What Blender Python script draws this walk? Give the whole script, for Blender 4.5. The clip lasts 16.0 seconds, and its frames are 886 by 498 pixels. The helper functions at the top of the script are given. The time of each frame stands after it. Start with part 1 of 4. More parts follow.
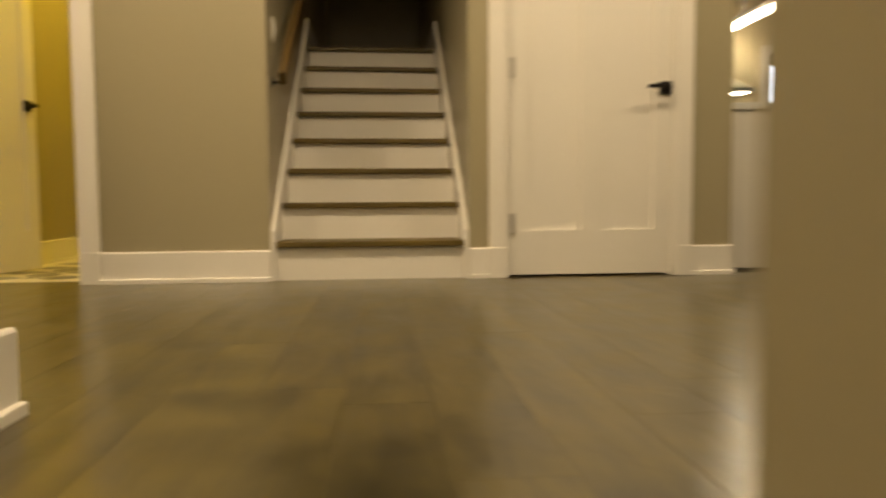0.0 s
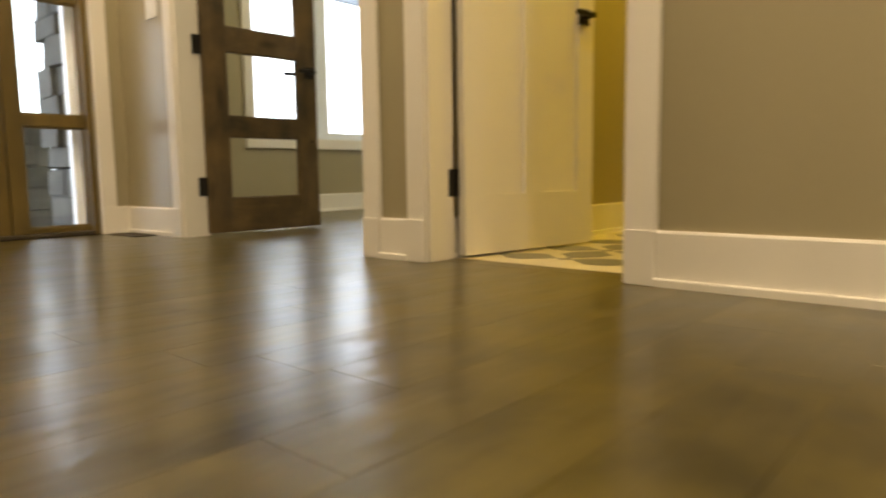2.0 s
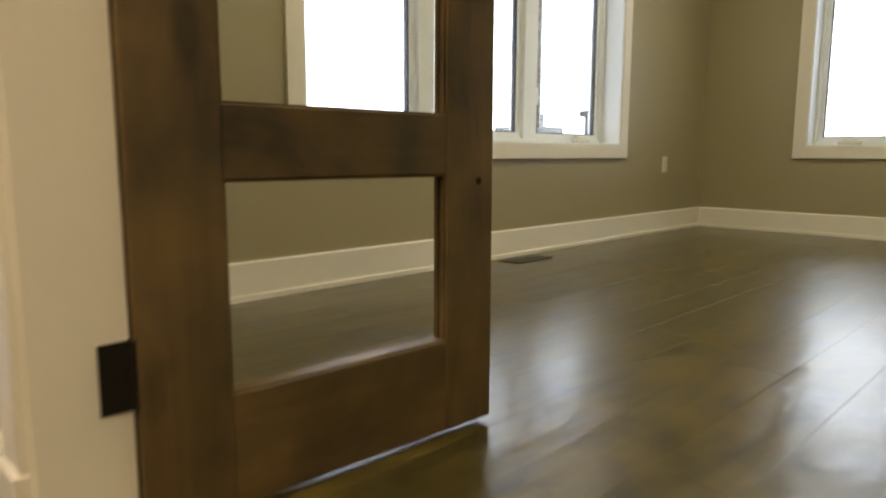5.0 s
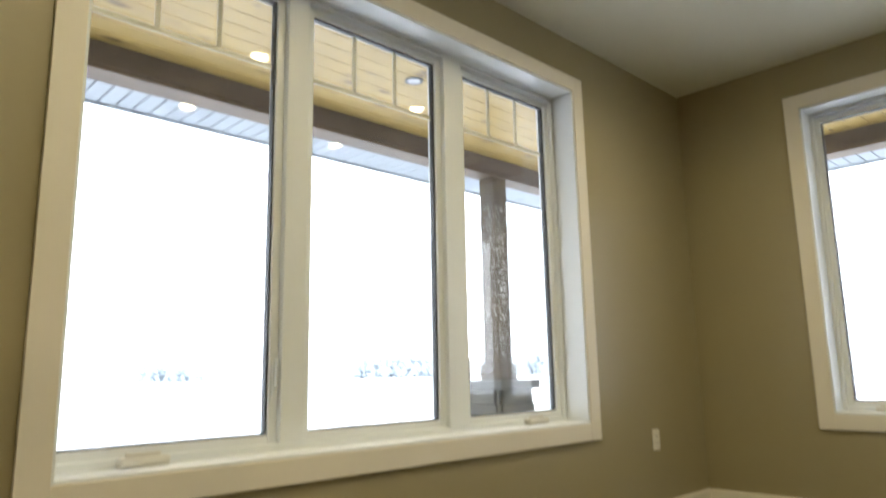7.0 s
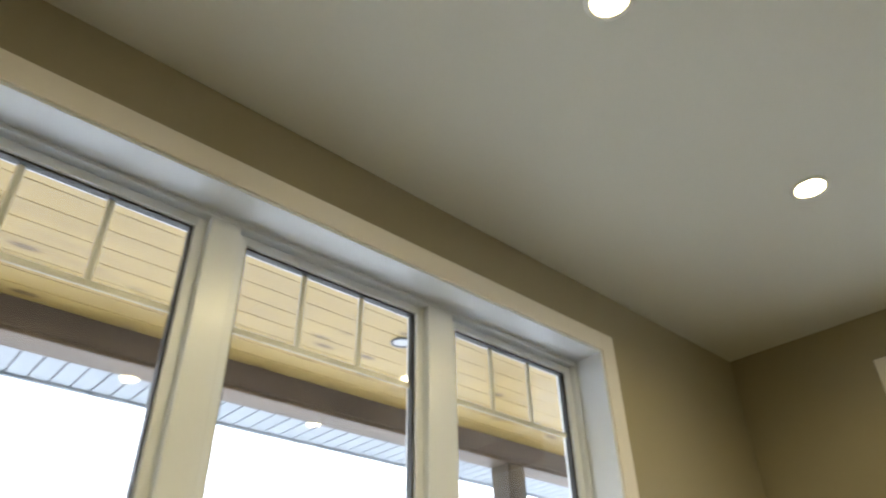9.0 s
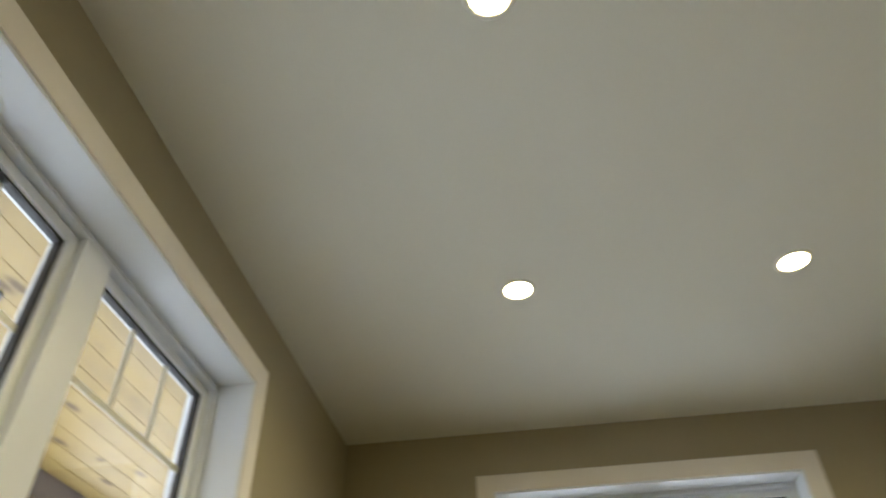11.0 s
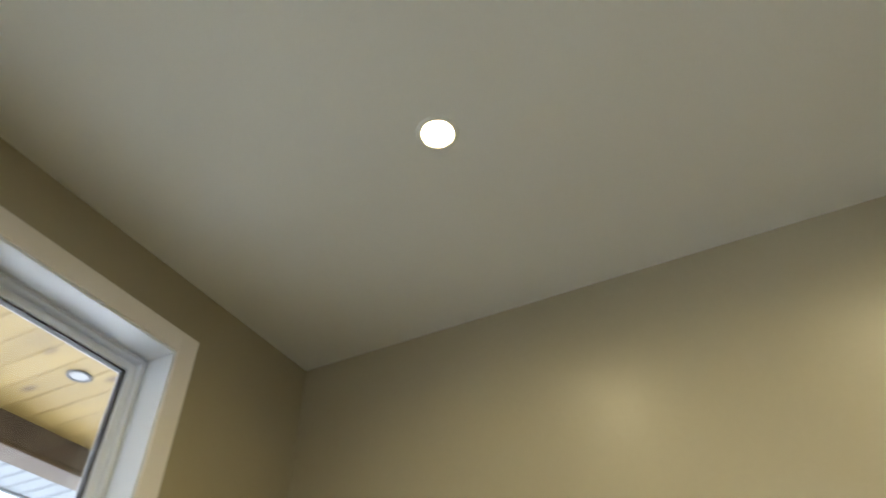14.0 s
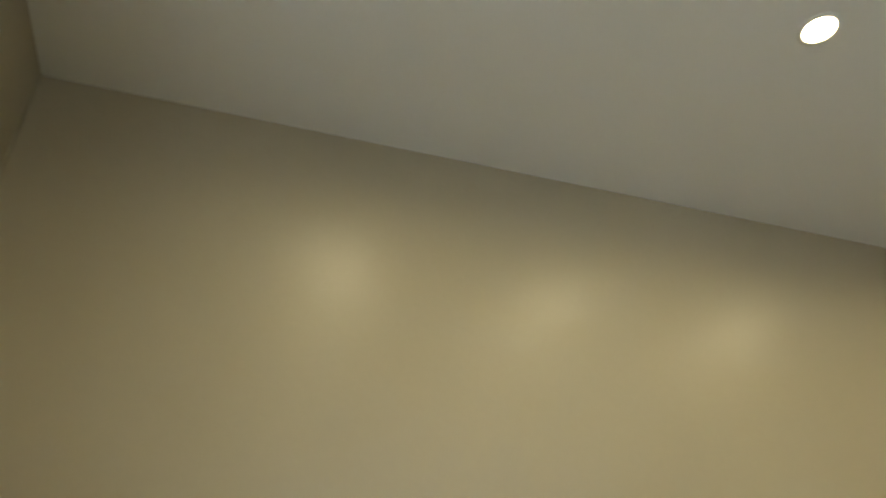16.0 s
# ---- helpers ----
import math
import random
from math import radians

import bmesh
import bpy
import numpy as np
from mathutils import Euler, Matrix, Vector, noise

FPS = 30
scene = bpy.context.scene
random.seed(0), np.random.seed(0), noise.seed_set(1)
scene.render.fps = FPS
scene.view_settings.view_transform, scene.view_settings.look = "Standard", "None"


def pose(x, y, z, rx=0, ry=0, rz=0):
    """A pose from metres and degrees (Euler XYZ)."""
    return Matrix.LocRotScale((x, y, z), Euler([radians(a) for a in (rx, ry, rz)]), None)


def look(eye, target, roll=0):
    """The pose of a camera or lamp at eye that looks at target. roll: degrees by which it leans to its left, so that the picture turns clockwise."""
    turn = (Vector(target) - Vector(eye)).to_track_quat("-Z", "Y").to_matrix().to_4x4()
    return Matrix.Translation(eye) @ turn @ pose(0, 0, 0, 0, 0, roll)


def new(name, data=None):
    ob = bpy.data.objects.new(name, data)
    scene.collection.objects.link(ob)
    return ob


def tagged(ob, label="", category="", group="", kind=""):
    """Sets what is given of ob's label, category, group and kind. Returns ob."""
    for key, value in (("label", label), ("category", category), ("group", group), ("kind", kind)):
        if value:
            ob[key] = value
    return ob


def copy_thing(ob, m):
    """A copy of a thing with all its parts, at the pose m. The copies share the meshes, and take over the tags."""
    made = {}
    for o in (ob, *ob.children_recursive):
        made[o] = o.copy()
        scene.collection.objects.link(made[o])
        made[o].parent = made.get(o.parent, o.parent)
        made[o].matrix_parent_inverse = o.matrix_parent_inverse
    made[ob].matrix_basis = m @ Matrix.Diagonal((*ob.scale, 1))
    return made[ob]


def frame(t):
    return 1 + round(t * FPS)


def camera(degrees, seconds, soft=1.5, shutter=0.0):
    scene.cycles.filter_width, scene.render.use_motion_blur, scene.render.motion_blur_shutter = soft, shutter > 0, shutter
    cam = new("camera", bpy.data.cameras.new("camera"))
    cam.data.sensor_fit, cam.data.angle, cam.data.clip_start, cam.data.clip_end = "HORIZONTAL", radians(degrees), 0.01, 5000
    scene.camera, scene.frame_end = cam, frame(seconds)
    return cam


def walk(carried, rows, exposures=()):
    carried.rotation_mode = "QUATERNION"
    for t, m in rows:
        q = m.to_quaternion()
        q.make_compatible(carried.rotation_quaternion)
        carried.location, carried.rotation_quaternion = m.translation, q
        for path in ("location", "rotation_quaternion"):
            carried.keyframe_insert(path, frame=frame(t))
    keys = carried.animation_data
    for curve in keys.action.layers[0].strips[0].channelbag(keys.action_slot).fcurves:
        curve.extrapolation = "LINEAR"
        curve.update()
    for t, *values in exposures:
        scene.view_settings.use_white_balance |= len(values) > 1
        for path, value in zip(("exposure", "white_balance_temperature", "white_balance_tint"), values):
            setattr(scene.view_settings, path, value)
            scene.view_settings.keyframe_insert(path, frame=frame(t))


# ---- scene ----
cam = camera(66.45, 16.0, soft=2.0, shutter=0.5)
PATH = [
    (0, (0.527, -3.337, 0.352), (0.713, -1.349, 0.230), -0.4),
    (0.5, (0.403, -2.892, 0.340), (0.161, -0.914, 0.170), -0.5),
    (1, (0.304, -2.485, 0.323), (-0.267, -0.578, 0.130), -0.7),
    (1.5, (0.163, -2.131, 0.298), (-0.800, -0.389, 0.103), -0.7),
    (2, (-0.015, -1.766, 0.312), (-1.329, -0.274, 0.092), -0.8),
    (2.5, (-0.301, -1.437, 0.320), (-1.845, -0.191, 0.072), -0.9),
    (3, (-0.737, -1.149, 0.320), (-2.337, 0.020, 0.048), -0.7),
    (3.2, (-0.951, -1.053, 0.336), (-2.552, 0.110, 0.051), -0.5),
    (5.3, (-2.529, -0.082, 0.611), (-3.886, 1.368, 0.375), -0.2),
    (5.5, (-2.597, 0.013, 0.637), (-3.940, 1.483, 0.456), -0.4),
    (6, (-2.696, 0.308, 0.696), (-4.031, 1.798, 0.683), -0.5),
    (6.5, (-2.696, 0.595, 0.803), (-4.051, 2.057, 0.961), -0.9),
    (7, (-2.709, 0.840, 0.903), (-4.128, 2.204, 1.259), -1.1),
    (7.5, (-2.790, 1.031, 1.009), (-4.267, 2.255, 1.575), -1.6),
    (8, (-2.905, 1.198, 1.113), (-4.391, 2.279, 1.904), -1.0),
    (8.2, (-2.959, 1.271, 1.143), (-4.419, 2.320, 2.020), -0.9),
    (10.3, (-3.686, 1.751, 1.214), (-4.316, 3.168, 2.478), -2.4),
    (10.5, (-3.710, 1.730, 1.198), (-4.235, 3.181, 2.470), -2.2),
    (11, (-3.812, 1.768, 1.204), (-3.999, 3.286, 2.492), -1.8),
    (11.5, (-3.944, 1.881, 1.170), (-3.765, 3.395, 2.464), -2.0),
    (12, (-4.016, 2.061, 1.183), (-3.511, 3.511, 2.466), -2.5),
    (12.5, (-4.030, 2.304, 1.197), (-3.275, 3.641, 2.478), -2.2),
    (13, (-3.975, 2.569, 1.186), (-3.017, 3.761, 2.475), 0.1),
    (13.5, (-3.980, 2.907, 1.139), (-2.790, 3.852, 2.438), -1.0),
    (14, (-3.993, 3.221, 1.050), (-2.654, 3.913, 2.365), -0.5),
    (14.5, (-3.964, 3.532, 1.014), (-2.521, 3.956, 2.333), 0.7),
    (15, (-3.912, 3.842, 0.993), (-2.407, 4.015, 2.299), -0.7),
    (15.5, (-3.887, 4.118, 0.976), (-2.288, 4.020, 2.174), -0.3),
    (16, (-3.758, 4.369, 0.925), (-2.185, 3.795, 2.020), -2.0),
]
walk(cam, [(t, look(eye, target, roll)) for t, eye, target, roll in PATH], exposures=[(0, 0.25), (16, 0.25)])

# ---------- world and light ----------
world = bpy.data.worlds.new("world")
scene.world = world
world.use_nodes = True
wn, wl = world.node_tree.nodes, world.node_tree.links
wn.clear()
sky = wn.new("ShaderNodeTexSky")
sky.sky_type, sky.sun_disc = "NISHITA", False
sky.sun_elevation, sky.sun_rotation = radians(32), radians(137)
sky.air_density, sky.dust_density = 1.0, 4.0
cloud = wn.new("ShaderNodeTexNoise")
cloud.inputs["Scale"].default_value = 1.6
cloud_ramp = wn.new("ShaderNodeValToRGB")
cloud_ramp.color_ramp.elements[0].color = (29.0, 32.0, 36.0, 1)
cloud_ramp.color_ramp.elements[1].color = (39.0, 41.0, 44.0, 1)
wl.new(cloud.outputs["Fac"], cloud_ramp.inputs["Fac"])
overcast = wn.new("ShaderNodeMix")
overcast.data_type = "RGBA"
overcast.inputs["Factor"].default_value = 0.85
wl.new(sky.outputs["Color"], overcast.inputs["A"])
wl.new(cloud_ramp.outputs["Color"], overcast.inputs["B"])
bg = wn.new("ShaderNodeBackground")
bg.inputs["Strength"].default_value = 0.13
wl.new(overcast.outputs["Result"], bg.inputs["Color"])
wo = wn.new("ShaderNodeOutputWorld")
wl.new(bg.outputs["Background"], wo.inputs["Surface"])

sun_data = bpy.data.lights.new("sun", "SUN")
sun_data.energy, sun_data.angle, sun_data.color = 0.5, radians(20), (1.0, 0.96, 0.9)
sun = new("sun", sun_data)
sun.matrix_world = look((24, -26, 22), (0, 0, 0))

POT_LIGHT = 70.0
POT_WATTS = 4.9
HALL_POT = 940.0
POWDER_POT = 1280.0


# ---------- materials ----------
def material(name, color, rough=0.5, metal=0.0, vary=0.06, scale=3.0, fine=60.0, bump=0.0, bump_scale=200.0, coat=0.0, per_object=0.0, spec=0.5):
    """A Principled material with blotches at two scales, fine relief and an optional change from object to object."""
    mat = bpy.data.materials.new(name)
    mat.use_nodes = True
    n, l = mat.node_tree.nodes, mat.node_tree.links
    p = n["Principled BSDF"]
    p.inputs["Roughness"].default_value, p.inputs["Metallic"].default_value = rough, metal
    p.inputs["Coat Weight"].default_value = coat
    p.inputs["Specular IOR Level"].default_value = spec
    tc = n.new("ShaderNodeTexCoord")
    big, small = n.new("ShaderNodeTexNoise"), n.new("ShaderNodeTexNoise")
    big.inputs["Scale"].default_value, small.inputs["Scale"].default_value = scale, fine
    big.inputs["Detail"].default_value = 4
    l.new(tc.outputs["Object"], big.inputs["Vector"])
    l.new(tc.outputs["Object"], small.inputs["Vector"])
    add = n.new("ShaderNodeMath")
    add.operation = "MULTIPLY_ADD"
    add.inputs[1].default_value = 0.4
    l.new(small.outputs["Fac"], add.inputs[0])
    l.new(big.outputs["Fac"], add.inputs[2])
    mr = n.new("ShaderNodeMapRange")
    mr.inputs["From Min"].default_value, mr.inputs["From Max"].default_value = 0.4, 1.0
    mr.inputs["To Min"].default_value, mr.inputs["To Max"].default_value = 1 - vary, 1 + vary
    l.new(add.outputs[0], mr.inputs["Value"])
    hsv = n.new("ShaderNodeHueSaturation")
    hsv.inputs["Color"].default_value = (*color, 1)
    value = mr.outputs["Result"]
    if per_object:
        info = n.new("ShaderNodeObjectInfo")
        pr = n.new("ShaderNodeMapRange")
        pr.inputs["To Min"].default_value, pr.inputs["To Max"].default_value = 1 - per_object, 1 + per_object
        l.new(info.outputs["Random"], pr.inputs["Value"])
        mul = n.new("ShaderNodeMath")
        mul.operation = "MULTIPLY"
        l.new(value, mul.inputs[0])
        l.new(pr.outputs["Result"], mul.inputs[1])
        value = mul.outputs[0]
    l.new(value, hsv.inputs["Value"])
    l.new(hsv.outputs["Color"], p.inputs["Base Color"])
    if bump:
        bn = n.new("ShaderNodeTexNoise")
        bn.inputs["Scale"].default_value = bump_scale
        l.new(tc.outputs["Object"], bn.inputs["Vector"])
        b = n.new("ShaderNodeBump")
        b.inputs["Strength"].default_value, b.inputs["Distance"].default_value = bump, 0.004
        l.new(bn.outputs["Fac"], b.inputs["Height"])
        l.new(b.outputs["Normal"], p.inputs["Normal"])
    return mat


def wood(name, dark, light, along="y", rough=0.4, grain=9.0, stretch=12.0, per_object=0.0, bump=0.15, knots=0.0, coat=0.0, wave=0.0, blotchy=0.55, islands=False, patch=3.2, coat_rough=0.25, grain_relief=1.0):
    """Wood with stretched grain along one axis, blotchy stain, and knots where asked for."""
    mat = bpy.data.materials.new(name)
    mat.use_nodes = True
    n, l = mat.node_tree.nodes, mat.node_tree.links
    p = n["Principled BSDF"]
    p.inputs["Coat Weight"].default_value, p.inputs["Coat Roughness"].default_value = coat, coat_rough
    geo = n.new("ShaderNodeNewGeometry")
    info = n.new("ShaderNodeObjectInfo")
    shift = n.new("ShaderNodeVectorMath")
    shift.operation = "MULTIPLY_ADD"
    comb = n.new("ShaderNodeCombineXYZ")
    for k in range(3):
        l.new(geo.outputs["Random Per Island"] if islands else info.outputs["Random"], comb.inputs[k])
    shift.inputs[1].default_value = (37.0, 53.0, 71.0) if per_object else (0, 0, 0)
    l.new(comb.outputs[0], shift.inputs[0])
    l.new(geo.outputs["Position"], shift.inputs[2])
    m = n.new("ShaderNodeMapping")
    s = [grain * stretch] * 3
    s["xyz".index(along)] = grain
    m.inputs["Scale"].default_value = [v / stretch * 1.6 for v in s]
    l.new(shift.outputs[0], m.inputs["Vector"])
    g = n.new("ShaderNodeTexNoise")
    g.inputs["Scale"].default_value, g.inputs["Detail"].default_value, g.inputs["Roughness"].default_value = 1.0, 7, 0.65
    g.inputs["Distortion"].default_value = 0.6
    l.new(m.outputs[0], g.inputs["Vector"])
    blotch = n.new("ShaderNodeTexNoise")
    blotch.inputs["Scale"].default_value, blotch.inputs["Detail"].default_value = patch, 3
    l.new(shift.outputs[0], blotch.inputs["Vector"])
    mixf = n.new("ShaderNodeMath")
    mixf.operation = "MULTIPLY_ADD"
    mixf.inputs[1].default_value = blotchy
    l.new(blotch.outputs["Fac"], mixf.inputs[0])
    l.new(g.outputs["Fac"], mixf.inputs[2])
    fac = mixf.outputs[0]
    if per_object:
        pr = n.new("ShaderNodeMath")
        pr.operation = "MULTIPLY_ADD"
        pr.inputs[1].default_value = per_object
        l.new(geo.outputs["Random Per Island"] if islands else info.outputs["Random"], pr.inputs[0])
        l.new(fac, pr.inputs[2])
        fac = pr.outputs[0]
    ramp = n.new("ShaderNodeValToRGB")
    spread = n.new("ShaderNodeMapRange")
    spread.inputs["From Min"].default_value = 0.26 + blotchy * 0.42
    spread.inputs["From Max"].default_value = 0.76 + blotchy * 0.58 + per_object * 0.9
    l.new(fac, spread.inputs["Value"])
    fac = spread.outputs["Result"]
    ramp.color_ramp.elements[0].color, ramp.color_ramp.elements[1].color = (*dark, 1), (*light, 1)
    l.new(fac, ramp.inputs["Fac"])
    color = ramp.outputs["Color"]
    if knots:
        km = n.new("ShaderNodeMapping")
        ks = [7.0] * 3
        ks["xyz".index(along)] = 2.6
        km.inputs["Scale"].default_value = ks
        l.new(shift.outputs[0], km.inputs["Vector"])
        vor = n.new("ShaderNodeTexVoronoi")
        vor.inputs["Scale"].default_value = 1.0
        l.new(km.outputs[0], vor.inputs["Vector"])
        kr = n.new("ShaderNodeMapRange")
        kr.inputs["From Min"].default_value, kr.inputs["From Max"].default_value = 0.09, 0.21
        kr.inputs["To Min"].default_value, kr.inputs["To Max"].default_value = knots, 0.0
        l.new(vor.outputs["Distance"], kr.inputs["Value"])
        kmix = n.new("ShaderNodeMix")
        kmix.data_type = "RGBA"
        kmix.inputs["B"].default_value = (dark[0] * 0.35, dark[1] * 0.28, dark[2] * 0.22, 1)
        l.new(kr.outputs[0], kmix.inputs["Factor"])
        l.new(color, kmix.inputs["A"])
        color = kmix.outputs["Result"]
    l.new(color, p.inputs["Base Color"])
    rr = n.new("ShaderNodeMapRange")
    rr.inputs["To Min"].default_value, rr.inputs["To Max"].default_value = rough - 0.08, rough + 0.1
    l.new(blotch.outputs["Fac"], rr.inputs["Value"])
    l.new(rr.outputs[0], p.inputs["Roughness"])
    relief = n.new("ShaderNodeMath")
    relief.operation = "MULTIPLY"
    relief.inputs[1].default_value = grain_relief
    l.new(g.outputs["Fac"], relief.inputs[0])
    height = relief.outputs[0]
    if wave:
        wv = n.new("ShaderNodeTexNoise")
        wm = n.new("ShaderNodeMapping")
        ws = [9.0] * 3
        ws["xyz".index(along)] = 3.0
        wm.inputs["Scale"].default_value = ws
        l.new(shift.outputs[0], wm.inputs["Vector"])
        l.new(wm.outputs[0], wv.inputs["Vector"])
        wv.inputs["Scale"].default_value, wv.inputs["Detail"].default_value = 1.0, 2
        wadd = n.new("ShaderNodeMath")
        wadd.operation = "MULTIPLY_ADD"
        wadd.inputs[1].default_value = wave
        l.new(wv.outputs["Fac"], wadd.inputs[0])
        l.new(height, wadd.inputs[2])
        height = wadd.outputs[0]
        # scraped hollows with sharper lips, a hand's breadth apart
        sm = n.new("ShaderNodeMapping")
        sm.inputs["Scale"].default_value = (16.0, 9.0, 9.0)
        sm.inputs["Rotation"].default_value = (0, 0, 0.5)
        l.new(shift.outputs[0], sm.inputs["Vector"])
        scrape = n.new("ShaderNodeTexNoise")
        scrape.noise_type = "RIDGED_MULTIFRACTAL"
        scrape.inputs["Scale"].default_value, scrape.inputs["Detail"].default_value = 1.0, 2.5
        scrape.inputs["Distortion"].default_value = 0.8
        l.new(sm.outputs[0], scrape.inputs["Vector"])
        sadd = n.new("ShaderNodeMath")
        sadd.operation = "MULTIPLY_ADD"
        sadd.inputs[1].default_value = wave * 0.16
        l.new(scrape.outputs["Fac"], sadd.inputs[0])
        l.new(height, sadd.inputs[2])
        height = sadd.outputs[0]
    b = n.new("ShaderNodeBump")
    b.inputs["Strength"].default_value, b.inputs["Distance"].default_value = bump, 0.003
    l.new(height, b.inputs["Height"])
    l.new(b.outputs["Normal"], p.inputs["Normal"])
    l.new(b.outputs["Normal"], p.inputs["Coat Normal"])
    return mat


def glass_material(name, tint=(1, 1, 1), rough=0.0):
    mat = bpy.data.materials.new(name)
    mat.use_nodes = True
    p = mat.node_tree.nodes["Principled BSDF"]
    p.inputs["Base Color"].default_value = (*tint, 1)
    p.inputs["Transmission Weight"].default_value = 1.0
    p.inputs["Roughness"].default_value, p.inputs["IOR"].default_value = rough, 1.38
    return mat


def glow(name, color, strength):
    mat = bpy.data.materials.new(name)
    mat.use_nodes = True
    p = mat.node_tree.nodes["Principled BSDF"]
    p.inputs["Base Color"].default_value = (*color, 1)
    p.inputs["Emission Color"].default_value = (*color, 1)
    p.inputs["Emission Strength"].default_value = strength
    return mat


GREIGE = (0.362, 0.320, 0.209)
M_WALL = material("wall_paint_greige", GREIGE, 0.36, vary=0.03, scale=1.2, fine=40, bump=0.05, bump_scale=260, spec=0.36)
M_KITCHEN = material("kitchen_paint_cream", (0.66, 0.57, 0.36), 0.5, vary=0.03, scale=1.2, fine=40)
M_CEIL = material("ceiling_paint_white", (0.77, 0.77, 0.69), 0.75, vary=0.02, scale=0.8, fine=90, bump=0.08, bump_scale=180)
M_TRIM = material("trim_paint_white", (0.80, 0.765, 0.70), 0.52, vary=0.02, scale=2, fine=50, bump=0.03, bump_scale=120)
# white vinyl; the daylight's blue on the reveals is put into this colour
M_VINYL = material("window_vinyl_daylit", (0.78, 0.82, 0.87), 0.28, vary=0.015, scale=2, fine=40)
M_FLOOR = wood("hardwood_dark_stain", (0.014, 0.0115, 0.003), (0.119, 0.091, 0.018), "y", 0.34, 6, 8, per_object=0.06, bump=0.55, knots=0.0, wave=2.6, coat=0.5, blotchy=1.1, patch=6.5, coat_rough=0.21, grain_relief=0.2)
M_GAP = material("floor_joint_dark", (0.040, 0.030, 0.010), 0.8, vary=0.1)
M_TREAD = wood("stair_tread_dark_stain", (0.045, 0.032, 0.005), (0.165, 0.112, 0.016), "x", 0.48, 8, 12)
M_ALDER = wood("knotty_alder_dark", (0.034, 0.025, 0.013), (0.170, 0.110, 0.042), "z", 0.38, 6, 7, bump=0.12, knots=0.7, blotchy=1.1, patch=6.0)
M_FRONTDOOR = wood("front_door_stain", (0.070, 0.050, 0.012), (0.200, 0.138, 0.036), "z", 0.4, 6, 10, bump=0.12, knots=0.3)
M_RAIL = wood("handrail_stain", (0.055, 0.034, 0.010), (0.17, 0.108, 0.034), "y", 0.35, 8, 10)
M_PINE = wood("porch_pine", (0.27, 0.182, 0.055), (0.49, 0.355, 0.125), "y", 0.45, 5, 9, per_object=0.3, bump=0.1, knots=0.9, islands=True)
M_BEAM = wood("timber_brown", (0.05, 0.038, 0.032), (0.15, 0.115, 0.095), "y", 0.6, 5, 9, bump=0.25)
M_POST = wood("timber_post", (0.030, 0.023, 0.015), (0.120, 0.090, 0.058), "z", 0.6, 5, 9, bump=0.25)
M_BOARD = wood("timber_board", (0.05, 0.034, 0.024), (0.16, 0.115, 0.080), "y", 0.6, 5, 9, bump=0.25)
M_STONE = material("ledge_stone", (0.085, 0.083, 0.072), 0.85, vary=0.4, scale=7, fine=45, bump=0.9, bump_scale=30, per_object=0.22)
M_CAP = material("stone_cap", (0.075, 0.076, 0.068), 0.8, vary=0.15, scale=6, fine=60, bump=0.4, bump_scale=50)
M_MORTAR = material("stone_backing", (0.070, 0.067, 0.058), 0.9, vary=0.15)
M_SOFFIT = material("soffit_metal", (0.34, 0.38, 0.43), 0.8, vary=0.03)
M_BLACK = material("hardware_black", (0.018, 0.016, 0.015), 0.38, metal=0.6, vary=0.15)
M_NICKEL = material("hinge_nickel", (0.60, 0.57, 0.52), 0.4, metal=0.5, vary=0.05)
M_RING = material("porch_light_ring", (0.11, 0.115, 0.125), 0.4, metal=0.6, vary=0.05)
M_CREAM = material("tile_cream", (0.66, 0.60, 0.48), 0.35, vary=0.05, scale=6, per_object=0.05)
M_TILEDARK = material("tile_dark", (0.17, 0.165, 0.155), 0.35, vary=0.1, scale=6, per_object=0.1)
M_GROUT = material("grout", (0.42, 0.39, 0.33), 0.9, vary=0.06)
M_SNOW = material("snow_ground", (0.84, 0.86, 0.88), 0.8, vary=0.04, scale=0.05, fine=2, bump=0.3, bump_scale=3)
M_CONC = material("porch_concrete", (0.42, 0.42, 0.41), 0.85, vary=0.08, scale=2, fine=80, bump=0.2, bump_scale=150)
M_TREE = material("pale_woods", (0.36, 0.41, 0.45), 0.95, vary=0.2, scale=0.3, fine=3)
M_SIDING = material("house_siding", (0.40, 0.40, 0.38), 0.7, vary=0.05)
M_PLASTIC = material("plastic_white", (0.80, 0.78, 0.72), 0.35, vary=0.02)
M_VENT = material("vent_brown_metal", (0.075, 0.06, 0.042), 0.5, metal=0.5, vary=0.1)
M_QUARTZ = material("counter_white", (0.78, 0.77, 0.74), 0.22, vary=0.03, scale=5)
M_STEEL = material("steel", (0.55, 0.55, 0.55), 0.28, metal=1.0, vary=0.04)
# steel of the hood canopy with its shade put into the base colour
M_HOOD = material("hood_shaded_grey", (0.36, 0.33, 0.24), 0.4, metal=0.3, vary=0.04)
M_GRILLE = material("grille_bar_grey", (0.50, 0.49, 0.42), 0.4, vary=0.03)
M_CRANK = material("crank_cover_grey", (0.66, 0.65, 0.62), 0.3, vary=0.04)
M_SPACER = material("glazing_seal_dark", (0.035, 0.037, 0.04), 0.5, vary=0.08)
M_GLASS = glass_material("clear_glass")
M_LENS = glow("pot_light_lens", (1.0, 0.82, 0.45), POT_LIGHT)
M_HLENS = glow("unseen_hall_lens", (1.0, 0.765, 0.47), HALL_POT)
M_PWLENS = glow("powder_light_lens", (1.0, 0.66, 0.06), POWDER_POT)
